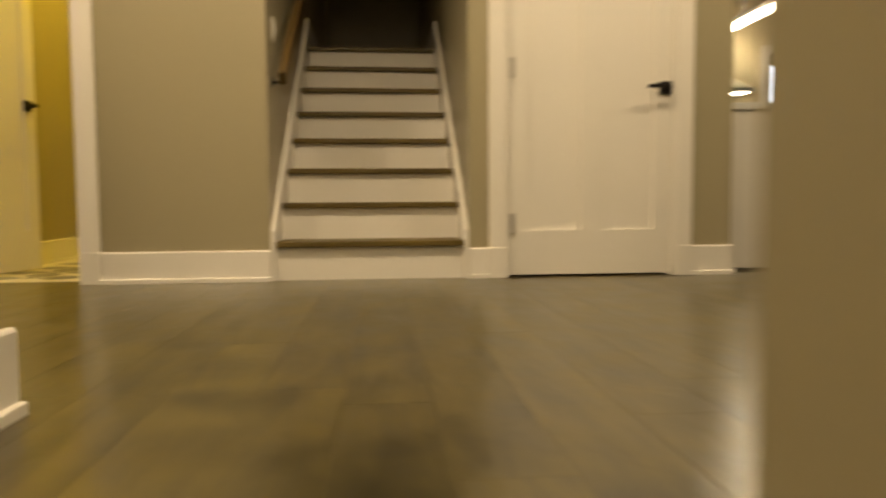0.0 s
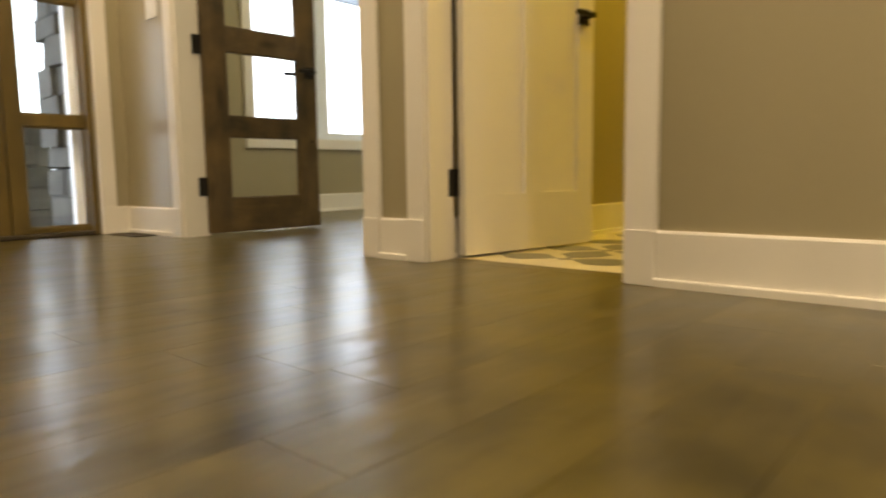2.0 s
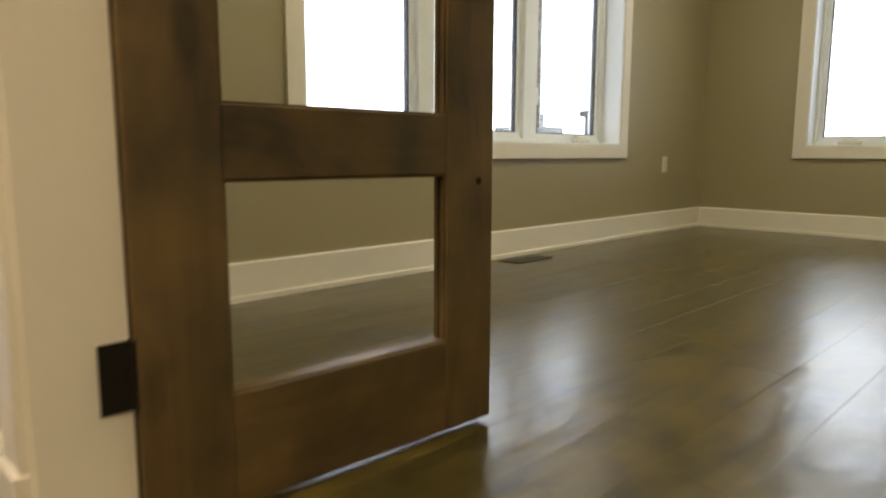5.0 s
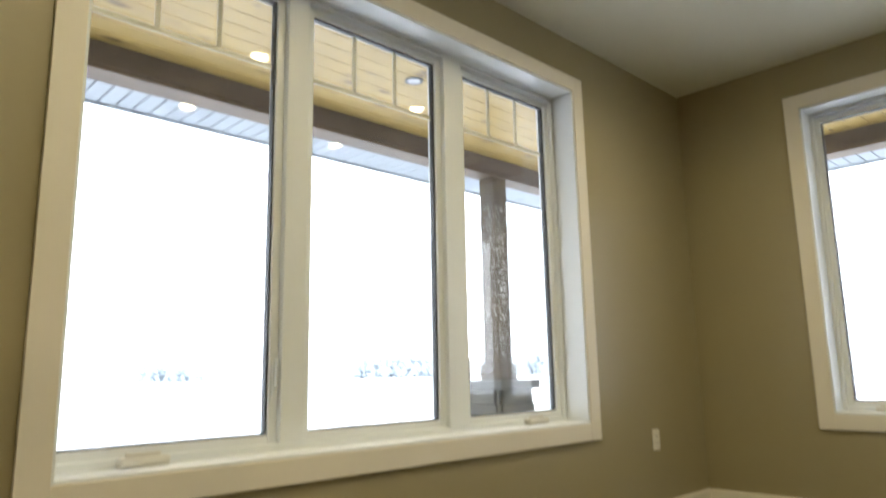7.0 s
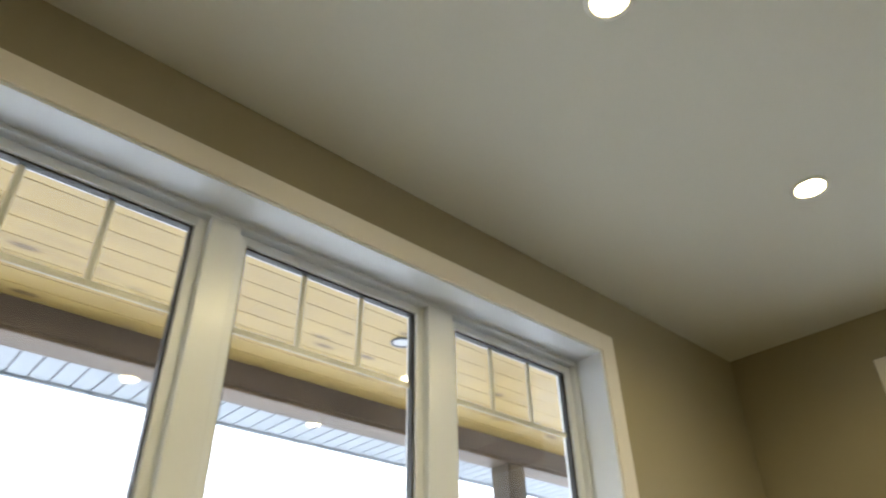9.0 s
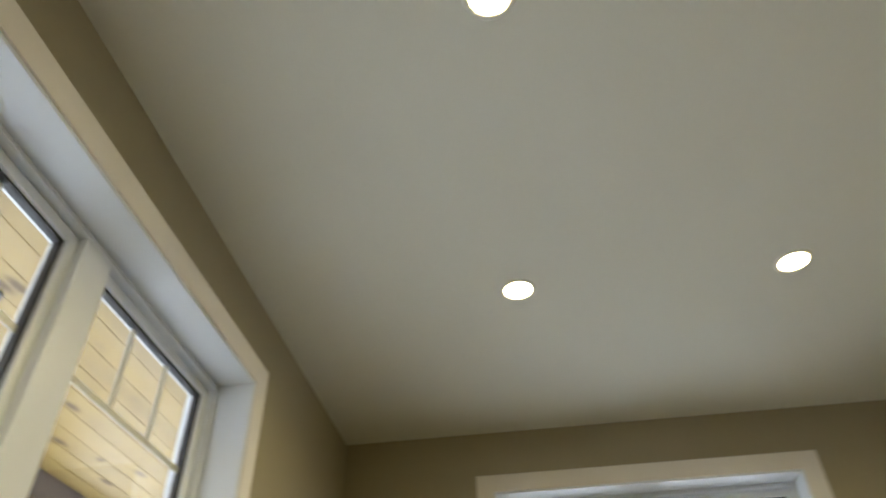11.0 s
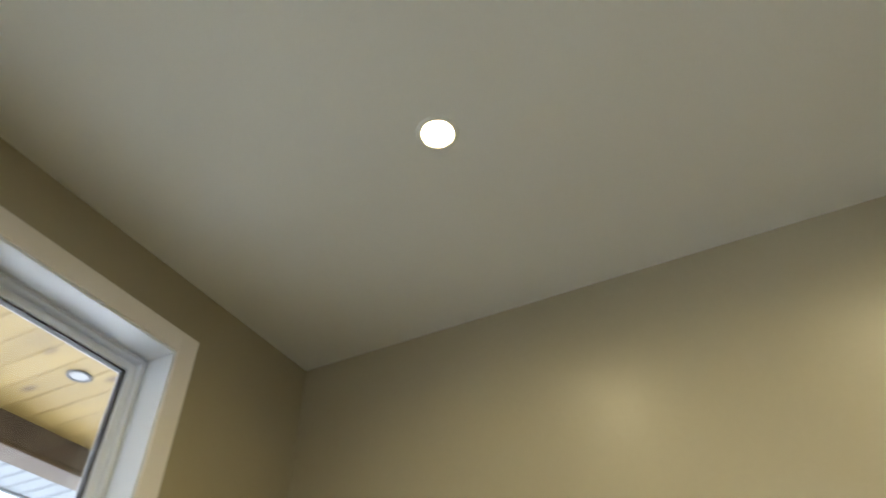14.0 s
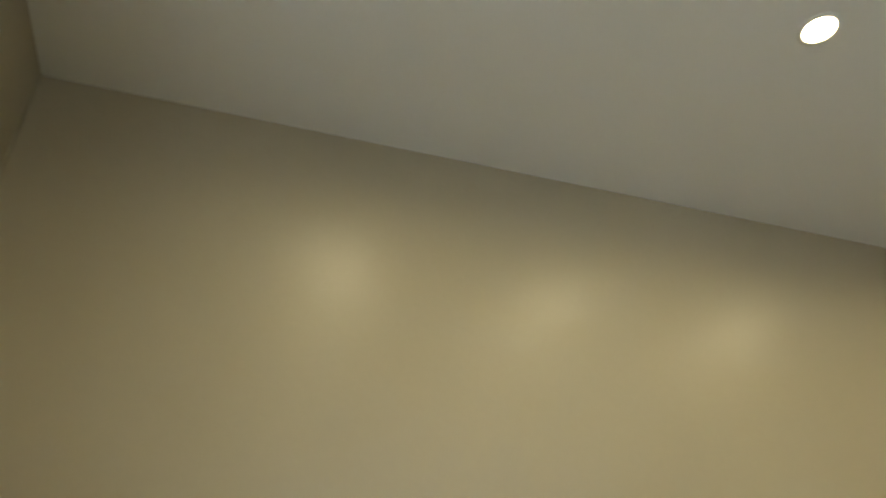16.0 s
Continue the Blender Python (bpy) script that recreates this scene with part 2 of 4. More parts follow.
M_PLENS = material("porch_light_lens", (0.40, 0.42, 0.46), 0.3, vary=0.03)
M_STRIP = glow("cabinet_light", (1.0, 0.85, 0.6), 16.0)


# ---------- builders ----------
def box(bm, x0, x1, y0, y1, z0, z1, m=None):
    vs = [bm.verts.new((x, y, z)) for x in (x0, x1) for y in (y0, y1) for z in (z0, z1)]
    if m is not None:
        for v in vs:
            v.co = m @ v.co
    for f in ((0, 1, 3, 2), (4, 6, 7, 5), (0, 4, 5, 1), (2, 3, 7, 6), (0, 2, 6, 4), (1, 5, 7, 3)):
        bm.faces.new([vs[i] for i in f])
    return vs


def soft(bm, width=0.003, segments=2):
    """Round all edges a little."""
    bmesh.ops.bevel(bm, geom=list(bm.edges), offset=width, segments=segments, affect="EDGES", profile=0.5, clamp_overlap=True)
    return bm


def cyl(bm, radius, p0, p1, seg=20, r2=None):
    p0, p1 = Vector(p0), Vector(p1)
    d = p1 - p0
    m = Matrix.Translation((p0 + p1) / 2) @ d.to_track_quat("Z", "Y").to_matrix().to_4x4()
    bmesh.ops.create_cone(bm, cap_ends=True, segments=seg, radius1=radius, radius2=radius if r2 is None else r2, depth=d.length, matrix=m)
    return bm


def profile(bm, outline, p0, p1, out):
    """Sweep a closed outline of (out, up) from p0 to p1; out: the level direction away from the wall."""
    p0, p1, out = Vector(p0), Vector(p1), Vector(out)
    a = [bm.verts.new(p0 + out * u + Vector((0, 0, w))) for u, w in outline]
    b = [bm.verts.new(p1 + out * u + Vector((0, 0, w))) for u, w in outline]
    k = len(outline)
    for i in range(k):
        bm.faces.new((a[i], a[(i + 1) % k], b[(i + 1) % k], b[i]))
    bm.faces.new(a), bm.faces.new(b[::-1])
    bmesh.ops.recalc_face_normals(bm, faces=bm.faces)
    return bm


def mesh_of(name, bm, mat, smooth=False):
    bmesh.ops.recalc_face_normals(bm, faces=bm.faces)
    me = bpy.data.meshes.new(name)
    bm.to_mesh(me)
    bm.free()
    me.materials.append(mat)
    if smooth:
        for poly in me.polygons:
            poly.use_smooth = True
    return me


def part(name, bm, mat, parent=None, label="", smooth=False):
    ob = new(name, mesh_of(name, bm, mat, smooth))
    if parent is not None:
        ob.parent = parent
    return tagged(ob, label)


def structure(name, bm, mat, label, category):
    return tagged(part(name, bm, mat), label, category, kind="structure")


def thing(name, label, category, m=None, group=""):
    ob = new(name)
    ob.empty_display_size = 0.1
    if m is not None:
        ob.matrix_basis = m
    return tagged(ob, label, category, group)


def B(*dims, r=0.003, m=None):
    """One box as a bmesh, edges rounded."""
    bm = bmesh.new()
    box(bm, *dims, m=m)
    if r:
        soft(bm, r)
    return bm


def wall(name, axis, face0, face1, a0, a1, z0, z1, openings, label, mat=None):
    """A wall between two faces on an axis, along the other from a0 to a1, with openings (b0, b1, low, high)."""
    bm = bmesh.new()
    cuts = sorted({a0, a1, *[o[0] for o in openings], *[o[1] for o in openings]})
    for c0, c1 in zip(cuts, cuts[1:]):
        mid = (c0 + c1) / 2
        spans = [(z0, z1)]
        for o in openings:
            if o[0] < mid < o[1]:
                spans = [s for lo, hi in spans for s in ((lo, min(hi, o[2])), (max(lo, o[3]), hi)) if s[1] - s[0] > 1e-4]
        for lo, hi in spans:
            if axis == "x":
                box(bm, face0, face1, c0, c1, lo, hi)
            else:
                box(bm, c0, c1, face0, face1, lo, hi)
    bmesh.ops.remove_doubles(bm, verts=bm.verts, dist=1e-5)
    return structure(name, bm, mat or M_WALL, label, "wall")


# ---------- the plan ----------
CEIL = 2.74
XW, XR, YF, YO = -4.773, -1.795, 5.10, 0.12      # office: window wall, right wall, far wall, door wall
XFRONT = -4.0                                     # foyer front wall
OPEN_L, OPEN_R = -3.370, -1.956                   # office double-door opening
PD_L, PD_R = -1.640, -0.873                       # powder-room door opening
CL_L, CL_R = 1.154, 2.03                          # closet door opening
HEAD = 2.06
W1 = (1.370, 3.832, 0.628, 2.424)                    # triple window opening: y0, y1, z0, z1
W2 = (-4.005, -2.546, 0.628, 2.424)                 # double window opening: x0, x1, z0, z1
FD = (-1.60, -0.165, 0.0, 2.10)                   # front door and sidelight: y0, y1, z0, z1
XOUT = -5.02
YOUT = 5.35

structure("ground", B(-400, 400, -400, 400, -0.62, -0.60, r=0), M_SNOW, "snow-covered open ground around the house", "ground")
structure("porch_floor", B(-6.95, -4.05, -5.0, 7.2, -0.55, -0.12, r=0), M_CONC, "grey concrete porch slab", "porch")
structure("porch_floor", B(-4.05, 0.5, 5.36, 7.2, -0.55, -0.12, r=0), M_CONC, "grey concrete porch slab at the side", "porch")

# walls
wall("wall_hall", "y", 0.0, 0.12, -4.0, -0.12, 0, CEIL, [(OPEN_L, OPEN_R, 0, HEAD), (PD_L, PD_R, 0, HEAD)], "greige painted drywall between hall, office and powder room")
wall("wall_closet", "y", 0.0, 0.12, 0.97, 2.33, 0, CEIL, [(CL_L, CL_R, 0, HEAD)], "greige painted drywall with a white closet door")
wall("wall_window", "x", XOUT, XW, 0.12, YOUT, 0, CEIL, [W1], "greige painted office wall with a triple window")
wall("wall_far", "y", YF, YOUT, XW, XR + 0.12, 0, CEIL, [W2], "greige painted office wall with a double window")
wall("wall_office_right", "x", XR, XR + 0.12, 0.12, YF, 0, CEIL, [], "greige satin painted wall that mirrors the pot lights softly")
wall("wall_front", "x", XFRONT - 0.16, XFRONT, -3.2, 0.0, 0, CEIL, [FD], "greige painted foyer wall round the front door")
wall("wall_jog", "y", 0.0, 0.12, XOUT, -4.0, 0, CEIL, [], "outer wall of the office beside the porch")
wall("wall_stair_left", "x", -0.12, 0.0, 0.0, 4.0, 0, 4.6, [], "greige painted stairwell wall beside the handrail")
wall("wall_stair_right", "x", 0.97, 1.07, 0.12, 4.0, 0, 4.6, [], "greige painted stairwell wall")
wall("wall_stair_end", "y", 4.0, 4.1, -0.12, 1.07, 0, 4.6, [], "dark end wall of the stairwell")
wall("wall_powder_back", "y", 2.7, 2.8, XR + 0.12, -0.12, 0, CEIL, [], "painted back wall of the powder room")
wall("wall_left_end", "x", -0.232, -0.112, -6.0, -2.15, 0, CEIL, [], "greige painted end of a corridor wall")
wall("wall_corridor_right", "x", 0.760, 0.888, -6.0, -2.94, 0, CEIL, [], "greige painted corridor wall corner")
wall("wall_back", "y", -6.1, -6.0, -0.225, 7.2, 0, CEIL, [], "painted wall at the back of the house")
wall("wall_foyer_side", "y", -3.3, -3.2, XFRONT - 0.16, -0.225, 0, CEIL, [], "painted wall that closes the foyer")
wall("wall_kitchen_end", "x", 7.2, 7.3, -6.0, 4.3, 0, CEIL, [], "painted end wall of the kitchen")
wall("wall_kitchen_back", "y", 4.2, 4.3, 1.07, 7.2, 0, CEIL, [(4.99, 5.43, 1.40, 2.10)], "cream painted kitchen wall with a small window", M_KITCHEN)
wall("wall_closet_side", "x", 2.23, 2.33, 0.12, 1.6, 0, CEIL, [], "painted side of the closet")
wall("wall_closet_back", "y", 1.5, 1.6, 1.07, 2.23, 0, CEIL, [], "painted back of the closet")

# ceilings
structure("ceiling_office", B(XW, XR, YO, YF, CEIL, CEIL + 0.12, r=0), M_CEIL, "flat white painted office ceiling", "ceiling")
structure("ceiling_powder", B(XR + 0.12, -0.12, 0.12, 2.7, CEIL, CEIL + 0.12, r=0), M_CEIL, "flat white powder room ceiling", "ceiling")
structure("ceiling_hall", B(-4.16, 7.2, -6.0, 0.0, CEIL, CEIL + 0.12, r=0), M_CEIL, "flat white hall ceiling", "ceiling")
structure("ceiling_kitchen", B(1.07, 7.2, 0.0, 4.2, CEIL, CEIL + 0.12, r=0), M_CEIL, "flat white kitchen ceiling", "ceiling")
structure("ceiling_stair", B(0.0, 0.97, 0.0, 4.0, 4.6, 4.7, r=0), M_CEIL, "high white stairwell ceiling", "ceiling")
structure("roof", B(-4.9, 7.3, -6.2, 5.3, 4.72, 4.9, r=0), M_SIDING, "house roof slab", "roof")
structure("wall_upper_storey", B(-0.13, 1.08, -0.11, -0.004, CEIL + 0.12, 4.7, r=0), M_WALL, "painted wall over the stair opening", "wall")

# ---------- base trim ----------
BASE = [(0, 0), (0.029, 0), (0.029, 0.019), (0.027, 0.022), (0.016, 0.0225), (0.016, 0.145), (0.012, 0.152), (0, 0.152)]


def baseboard(p0, p1, out):
    return structure("baseboard", profile(bmesh.new(), BASE, (*p0, 0), (*p1, 0), (*out, 0)), M_TRIM, "tall white painted baseboard with a shoe moulding", "baseboard")


CW, CT = 0.085, 0.018     # casing width and thickness
baseboard((PD_R + CW, 0), (0.0, 0), (0, -1))
baseboard((OPEN_R + CW, 0), (PD_L - CW, 0), (0, -1))
baseboard((XFRONT, 0), (OPEN_L - CW, 0), (0, -1))
baseboard((XFRONT, FD[1] + CW), (XFRONT, 0.0), (1, 0))
baseboard((0.97, 0), (CL_L - CW, 0), (0, -1))
baseboard((CL_R + CW, 0), (2.33, 0), (0, -1))
baseboard((2.33, 0.0), (2.33, 1.6), (1, 0))
baseboard((XW, YO), (XW, YF), (1, 0))
baseboard((XW, YF), (XR, YF), (0, -1))
baseboard((XR, YO), (XR, YF), (-1, 0))
baseboard((XW, YO), (OPEN_L - CW, YO), (0, 1))
baseboard((OPEN_R + CW, YO), (XR, YO), (0, 1))
baseboard((XR + 0.12, YO), (XR + 0.12, 2.7), (1, 0))
baseboard((XR + 0.12, 2.7), (-0.12, 2.7), (0, -1))
baseboard((-0.12, YO), (-0.12, 2.7), (-1, 0))
baseboard((-0.112, -6.0), (-0.112, -2.121), (1, 0))
baseboard((-0.232, -2.15), (-0.112, -2.15), (0, 1))
baseboard((-0.232, -3.2), (-0.232, -2.15), (-1, 0))
baseboard((0.760, -6.0), (0.760, -2.94), (-1, 0))
baseboard((XFRONT, -3.2), (XFRONT, FD[0] - CW), (1, 0))


def door_casing(x0, x1, y, out, head):
    """Casing with plinth blocks on one face of a y-wall opening: legs, plinths, head."""
    for a, b in ((x0 - CW, x0), (x1, x1 + CW)):
        structure("trim", B(a, b, min(y, y + out * CT), max(y, y + out * CT), 0.152, head, r=0.002), M_TRIM, "flat white painted door casing", "trim")
        structure("trim", B(a - 0.002, b + 0.002, min(y, y + out * 0.026), max(y, y + out * 0.026), 0.0, 0.152, r=0.002), M_TRIM, "white painted plinth block under a door casing", "trim")
    structure("trim", B(x0 - CW - 0.01, x1 + CW + 0.01, min(y, y + out * 0.022), max(y, y + out * 0.022), head, head + 0.11, r=0.002), M_TRIM, "flat white painted head casing over a door", "trim")


def jamb(x0, x1, y0, y1, head):
    t = 0.016
    structure("trim", B(x0, x0 + t, y0, y1, 0, head, r=0.001), M_TRIM, "white painted door jamb", "trim")
    structure("trim", B(x1 - t, x1, y0, y1, 0, head, r=0.001), M_TRIM, "white painted door jamb", "trim")
    structure("trim", B(x0 + t, x1 - t, y0, y1, head - t, head, r=0.001), M_TRIM, "white painted door head jamb", "trim")


for x0, x1 in ((OPEN_L, OPEN_R), (PD_L, PD_R), (CL_L, CL_R)):
    door_casing(x0, x1, 0.0, -1, HEAD)
    jamb(x0, x1, -0.004, 0.124, HEAD)
for x0, x1 in ((OPEN_L, OPEN_R), (PD_L, PD_R)):
    door_casing(x0, x1, 0.12, 1, HEAD)


# ---------- doors ----------
def lever_handle(parent, m):
    """A square rose, a neck and a flat lever, in the pose m: z up, the lever along +x, out of the door along -y."""
    h = part("door_handle", B(-0.032, 0.032, -0.010, 0.0, -0.032, 0.032, r=0.002, m=m), M_BLACK, parent, "black lever handle on a square rose")
    part("neck", cyl(bmesh.new(), 0.010, m @ Vector((0, -0.009, 0)), m @ Vector((0, -0.052, 0))), M_BLACK, h, smooth=False)
    part("lever", B(-0.012, 0.108, -0.062, -0.050, -0.010, 0.010, r=0.003, m=m), M_BLACK, h)


def hinge(parent, x, y, z, mat, h=0.10, axis="x"):
    """Knuckle barrel with a leaf on each side."""
    k = part("hinge", cyl(bmesh.new(), 0.0075, (x, y, z - h / 2), (x, y, z + h / 2), 12), mat, parent, smooth=False)
    if axis == "x":
        part("leaf", B(x - 0.034, x + 0.034, y - 0.002, y + 0.002, z - h / 2, z + h / 2, r=0), mat, k)
    else:
        part("leaf", B(x - 0.002, x + 0.002, y - 0.045, y + 0.045, z - h / 2, z + h / 2, r=0), mat, k)


def panel_slab(width, height, thick, panels, sink=0.011):
    """A shaker slab along +x from 0, y from 0 to thick: stiles and rails proud of recessed panels (x0, x1, z0, z1)."""
    bm = bmesh.new()
    xs = sorted({0, width, *[v for p in panels for v in p[:2]]})
    zs = sorted({0.012, height, *[v for p in panels for v in p[2:]]})
    for x0, x1 in zip(xs, xs[1:]):
        for z0, z1 in zip(zs, zs[1:]):
            inside = any(p[0] <= (x0 + x1) / 2 <= p[1] and p[2] <= (z0 + z1) / 2 <= p[3] for p in panels)
            d = sink if inside else 0.0
            box(bm, x0, x1, d, thick - d, z0, z1)
    bmesh.ops.remove_doubles(bm, verts=bm.verts, dist=1e-5)
    return bm


def hinged(bm, m):
    bmesh.ops.transform(bm, matrix=m, verts=bm.verts)
    return bm


# closet door, shut
closet = tagged(thing("door_closet", "white painted shaker closet door, shut, with two tall panels", "door"), kind="structure")
cw = CL_R - CL_L - 0.038
part("slab", hinged(panel_slab(cw, HEAD - 0.022, 0.035, [(0.098, 0.366, 0.235, 1.90), (0.480, 0.745, 0.235, 1.90)], 0.015), pose(CL_L + 0.019, 0.012, 0)), M_TRIM, closet)
for z in (0.27, 1.04, 1.82):
    hinge(closet, CL_L + 0.018, 0.004, z, M_NICKEL)
lever_handle(closet, pose(CL_R - 0.055, 0.012, 0.95) @ Matrix.Diagonal((-1, 1, 1, 1)))

# powder-room door, open inwards
powder = tagged(thing("door_powder", "white painted shaker door, swung open into the powder room", "door"), kind="structure")
pm = pose(PD_L + 0.018, 0.150, 0, 0, 0, 81)
part("slab", hinged(panel_slab(0.735, HEAD - 0.022, 0.035, [(0.105, 0.315, 0.235, 1.90), (0.425, 0.635, 0.235, 1.90)]), pm @ Matrix.Translation((0, -0.036, 0))), M_TRIM, powder)
for z in (0.28, 1.04, 1.82):
    hinge(powder, PD_L + 0.017, 0.142, z, M_BLACK, axis="y")
lever_handle(powder, pm @ pose(0.665, -0.036, 0.95) @ Matrix.Diagonal((-1, 1, 1, 1)))

# office door leaf, open, dark wood with glass panes
def glazed_leaf(m, width, height):
    door = tagged(thing("door_office", "dark stained knotty wood door with four glass panes, open", "door"), kind="structure")
    t, st, sr = 0.042, 0.139, 0.128
    rails = [(0.012, 0.199), (0.530, 0.642), (0.985, 1.115), (1.445, 1.575), (1.90, height)]
    part("stile", hinged(B(0, st, 0, t, 0.012, height, r=0.003), m), M_ALDER, door)
    part("stile", hinged(B(width - sr, width, 0, t, 0.012, height, r=0.003), m), M_ALDER, door)
    for lo, hi in rails:
        part("rail", hinged(B(st, width - sr, 0.001, t - 0.001, lo, hi, r=0.003), m), M_ALDER_H, door)
    for (a, lo), (hi, b) in zip(rails, rails[1:]):
        g = part("pane", hinged(B(st - 0.004, width - sr + 0.004, t / 2 - 0.003, t / 2 + 0.003, lo - 0.004, hi + 0.004, r=0), m), M_GLASS, door, "clear glass pane")
        g.visible_shadow = False
        bm = bmesh.new()
        for y0, y1 in ((0.006, t / 2 - 0.004), (t / 2 + 0.004, t - 0.006)):
            for d in ((st, st + 0.004, lo, hi), (width - sr - 0.004, width - sr, lo, hi), (st + 0.004, width - sr - 0.004, lo, lo + 0.004), (st + 0.004, width - sr - 0.004, hi - 0.004, hi)):
                box(bm, d[0], d[1], y0, y1, d[2], d[3])
        part("glazing_bead", hinged(bm, m), M_ALDER, door)
    return door


M_ALDER_H = wood("knotty_alder_rail", (0.034, 0.025, 0.013), (0.170, 0.110, 0.042), "y", 0.38, 6, 7, bump=0.12, knots=0.7, blotchy=1.1, patch=6.0)
LW = 0.7185
lm = pose(OPEN_L + 0.029, 0.127, 0, 0, 0, 87.5)
office_door = glazed_leaf(lm, LW, HEAD - 0.02)
part("knot", cyl(bmesh.new(), 0.008, lm @ Vector((LW - 0.042, -0.0008, 0.516)), lm @ Vector((LW - 0.042, 0.002, 0.516)), 10), M_BLACK, office_door, "small dark knot hole")
for z in (0.262, 1.0, 1.80):
    hinge(office_door, OPEN_L + 0.022, 0.124, z, M_BLACK, axis="y")
lever_handle(office_door, lm @ pose(LW - 0.05, 0.0, 0.917) @ Matrix.Diagonal((-1, 1, 1, 1)))
lever_handle(office_door, lm @ pose(LW - 0.05, 0.042, 0.917, 0, 0, 180))


# ---------- windows ----------
def window(name, axis, inner, sign, a0, a1, z0, z1, panes, glass_at, grille, label):
    """A vinyl window in a wall opening. axis: the wall's normal; inner: the room face; sign: +1 if outside lies at larger values."""
    def bx(b0, b1, d0, d1, lo, hi, r=0.002):
        d0, d1 = sorted((d0, d1))
        return B(d0, d1, b0, b1, lo, hi, r=r) if axis == "x" else B(b0, b1, d0, d1, lo, hi, r=r)

    win = tagged(thing(name, label, "window"), kind="structure")
    # casing round the opening on the room face
    c0 = inner - sign * 0.020
    part("casing", bx(a0 - CW, a0, inner, c0, z0 - CW, z1 + CW), M_TRIM, win)
    part("casing", bx(a1, a1 + CW, inner, c0, z0 - CW, z1 + CW), M_TRIM, win)
    part("casing", bx(a0, a1, inner, c0, z1, z1 + CW), M_TRIM, win)
    part("casing", bx(a0, a1, inner, c0, z0 - CW, z0), M_TRIM, win)
    # lining of the reveal
    d1 = glass_at - sign * 0.045
    part("reveal_board", bx(a0 - 0.001, a0 + 0.010, inner - sign * 0.012, d1, z0, z1), M_VINYL, win)
    part("reveal_board", bx(a1 - 0.010, a1 + 0.001, inner - sign * 0.012, d1, z0, z1), M_VINYL, win)
    part("reveal_board", bx(a0 + 0.010, a1 - 0.010, inner - sign * 0.012, d1, z1 - 0.010, z1 + 0.001), M_VINYL, win)
    part("window_sill", bx(a0 + 0.010, a1 - 0.010, inner - sign * 0.012, d1, z0 - 0.001, z0 + 0.010), M_VINYL, win)
    # frame: outer ring and mullions, stepped
    f0, f1 = glass_at - sign * 0.045, glass_at + sign * 0.055
    part("window_frame", bx(a0, a0 + 0.030, f0, f1, z0, z1), M_VINYL, win)
    part("window_frame", bx(a1 - 0.030, a1, f0, f1, z0, z1), M_VINYL, win)
    part("window_frame", bx(a0 + 0.03, a1 - 0.03, f0, f1, z1 - 0.030, z1), M_VINYL, win)
    part("window_frame", bx(a0 + 0.03, a1 - 0.03, f0, f1, z0, z0 + 0.036), M_VINYL, win)
    lip = f0 - sign * 0.007
    part("frame_lip", bx(a0 + 0.010, a1 - 0.010, f0, lip, z1 - 0.030, z1 - 0.020, r=0.002), M_VINYL, win)
    part("frame_lip", bx(a0 + 0.020, a0 + 0.030, f0, lip, z0 + 0.012, z1 - 0.031, r=0.002), M_VINYL, win)
    part("frame_lip", bx(a1 - 0.030, a1 - 0.020, f0, lip, z0 + 0.012, z1 - 0.031, r=0.002), M_VINYL, win)
    for (p0, p1), (q0, q1) in zip(panes, panes[1:]):
        part("mullion", bx(p1 + 0.034, q0 - 0.034, glass_at - sign * 0.052, f1, z0 + 0.03, z1 - 0.03, r=0.004), M_VINYL, win)
    g0, g1 = z0 + 0.065, z1 - 0.066
    for k, (p0, p1) in enumerate(panes):
        s0, s1 = glass_at - sign * 0.026, glass_at + sign * 0.030
        sash = part("sash", bx(p0 - 0.034, p0, s0, s1, g0 - 0.030, g1 + 0.030), M_VINYL, win)
        part("sash_stile", bx(p1, p1 + 0.034, s0, s1, g0 - 0.030, g1 + 0.030), M_VINYL, sash)
        part("sash_rail", bx(p0, p1, s0, s1, g1, g1 + 0.030), M_VINYL, sash)
        part("sash_rail", bx(p0, p1, s0, s1, g0 - 0.030, g0), M_VINYL, sash)
        part("glazing_seal", bx(p1 - 0.007, p1 + 0.001, glass_at - sign * 0.014, glass_at + sign * 0.014, g0, g1, r=0), M_SPACER, sash)
        part("glazing_seal", bx(p0 - 0.001, p0 + 0.007, glass_at - sign * 0.014, glass_at + sign * 0.014, g0, g1, r=0), M_SPACER, sash)
        part("glazing_seal", bx(p0 + 0.007, p1 - 0.007, glass_at - sign * 0.014, glass_at + sign * 0.014, g1 - 0.007, g1 + 0.001, r=0), M_SPACER, sash)
        part("glazing_seal", bx(p0 + 0.007, p1 - 0.007, glass_at - sign * 0.014, glass_at + sign * 0.014, g0 - 0.001, g0 + 0.007, r=0), M_SPACER, sash)
        pane = part("pane", bx(p0 - 0.004, p1 + 0.004, glass_at - sign * 0.003, glass_at + sign * 0.003, g0 - 0.004, g1 + 0.004, r=0), M_GLASS, sash, "clear glass pane")
        pane.visible_shadow = False
        if grille:
            zb = 2.088
            q = glass_at + sign * 0.0045
            part("grille_bar", bx(p0 + 0.007, p1 - 0.007, q, q + sign * 0.007, zb - 0.010, zb + 0.010, r=0.001), M_GRILLE, sash)
            for j in (1, 2):
                b = p0 + (p1 - p0) * j / 3
                part("grille_bar", bx(b - 0.009, b + 0.009, q, q + sign * 0.007, zb + 0.010, g1 - 0.007, r=0.001), M_GRILLE, sash)
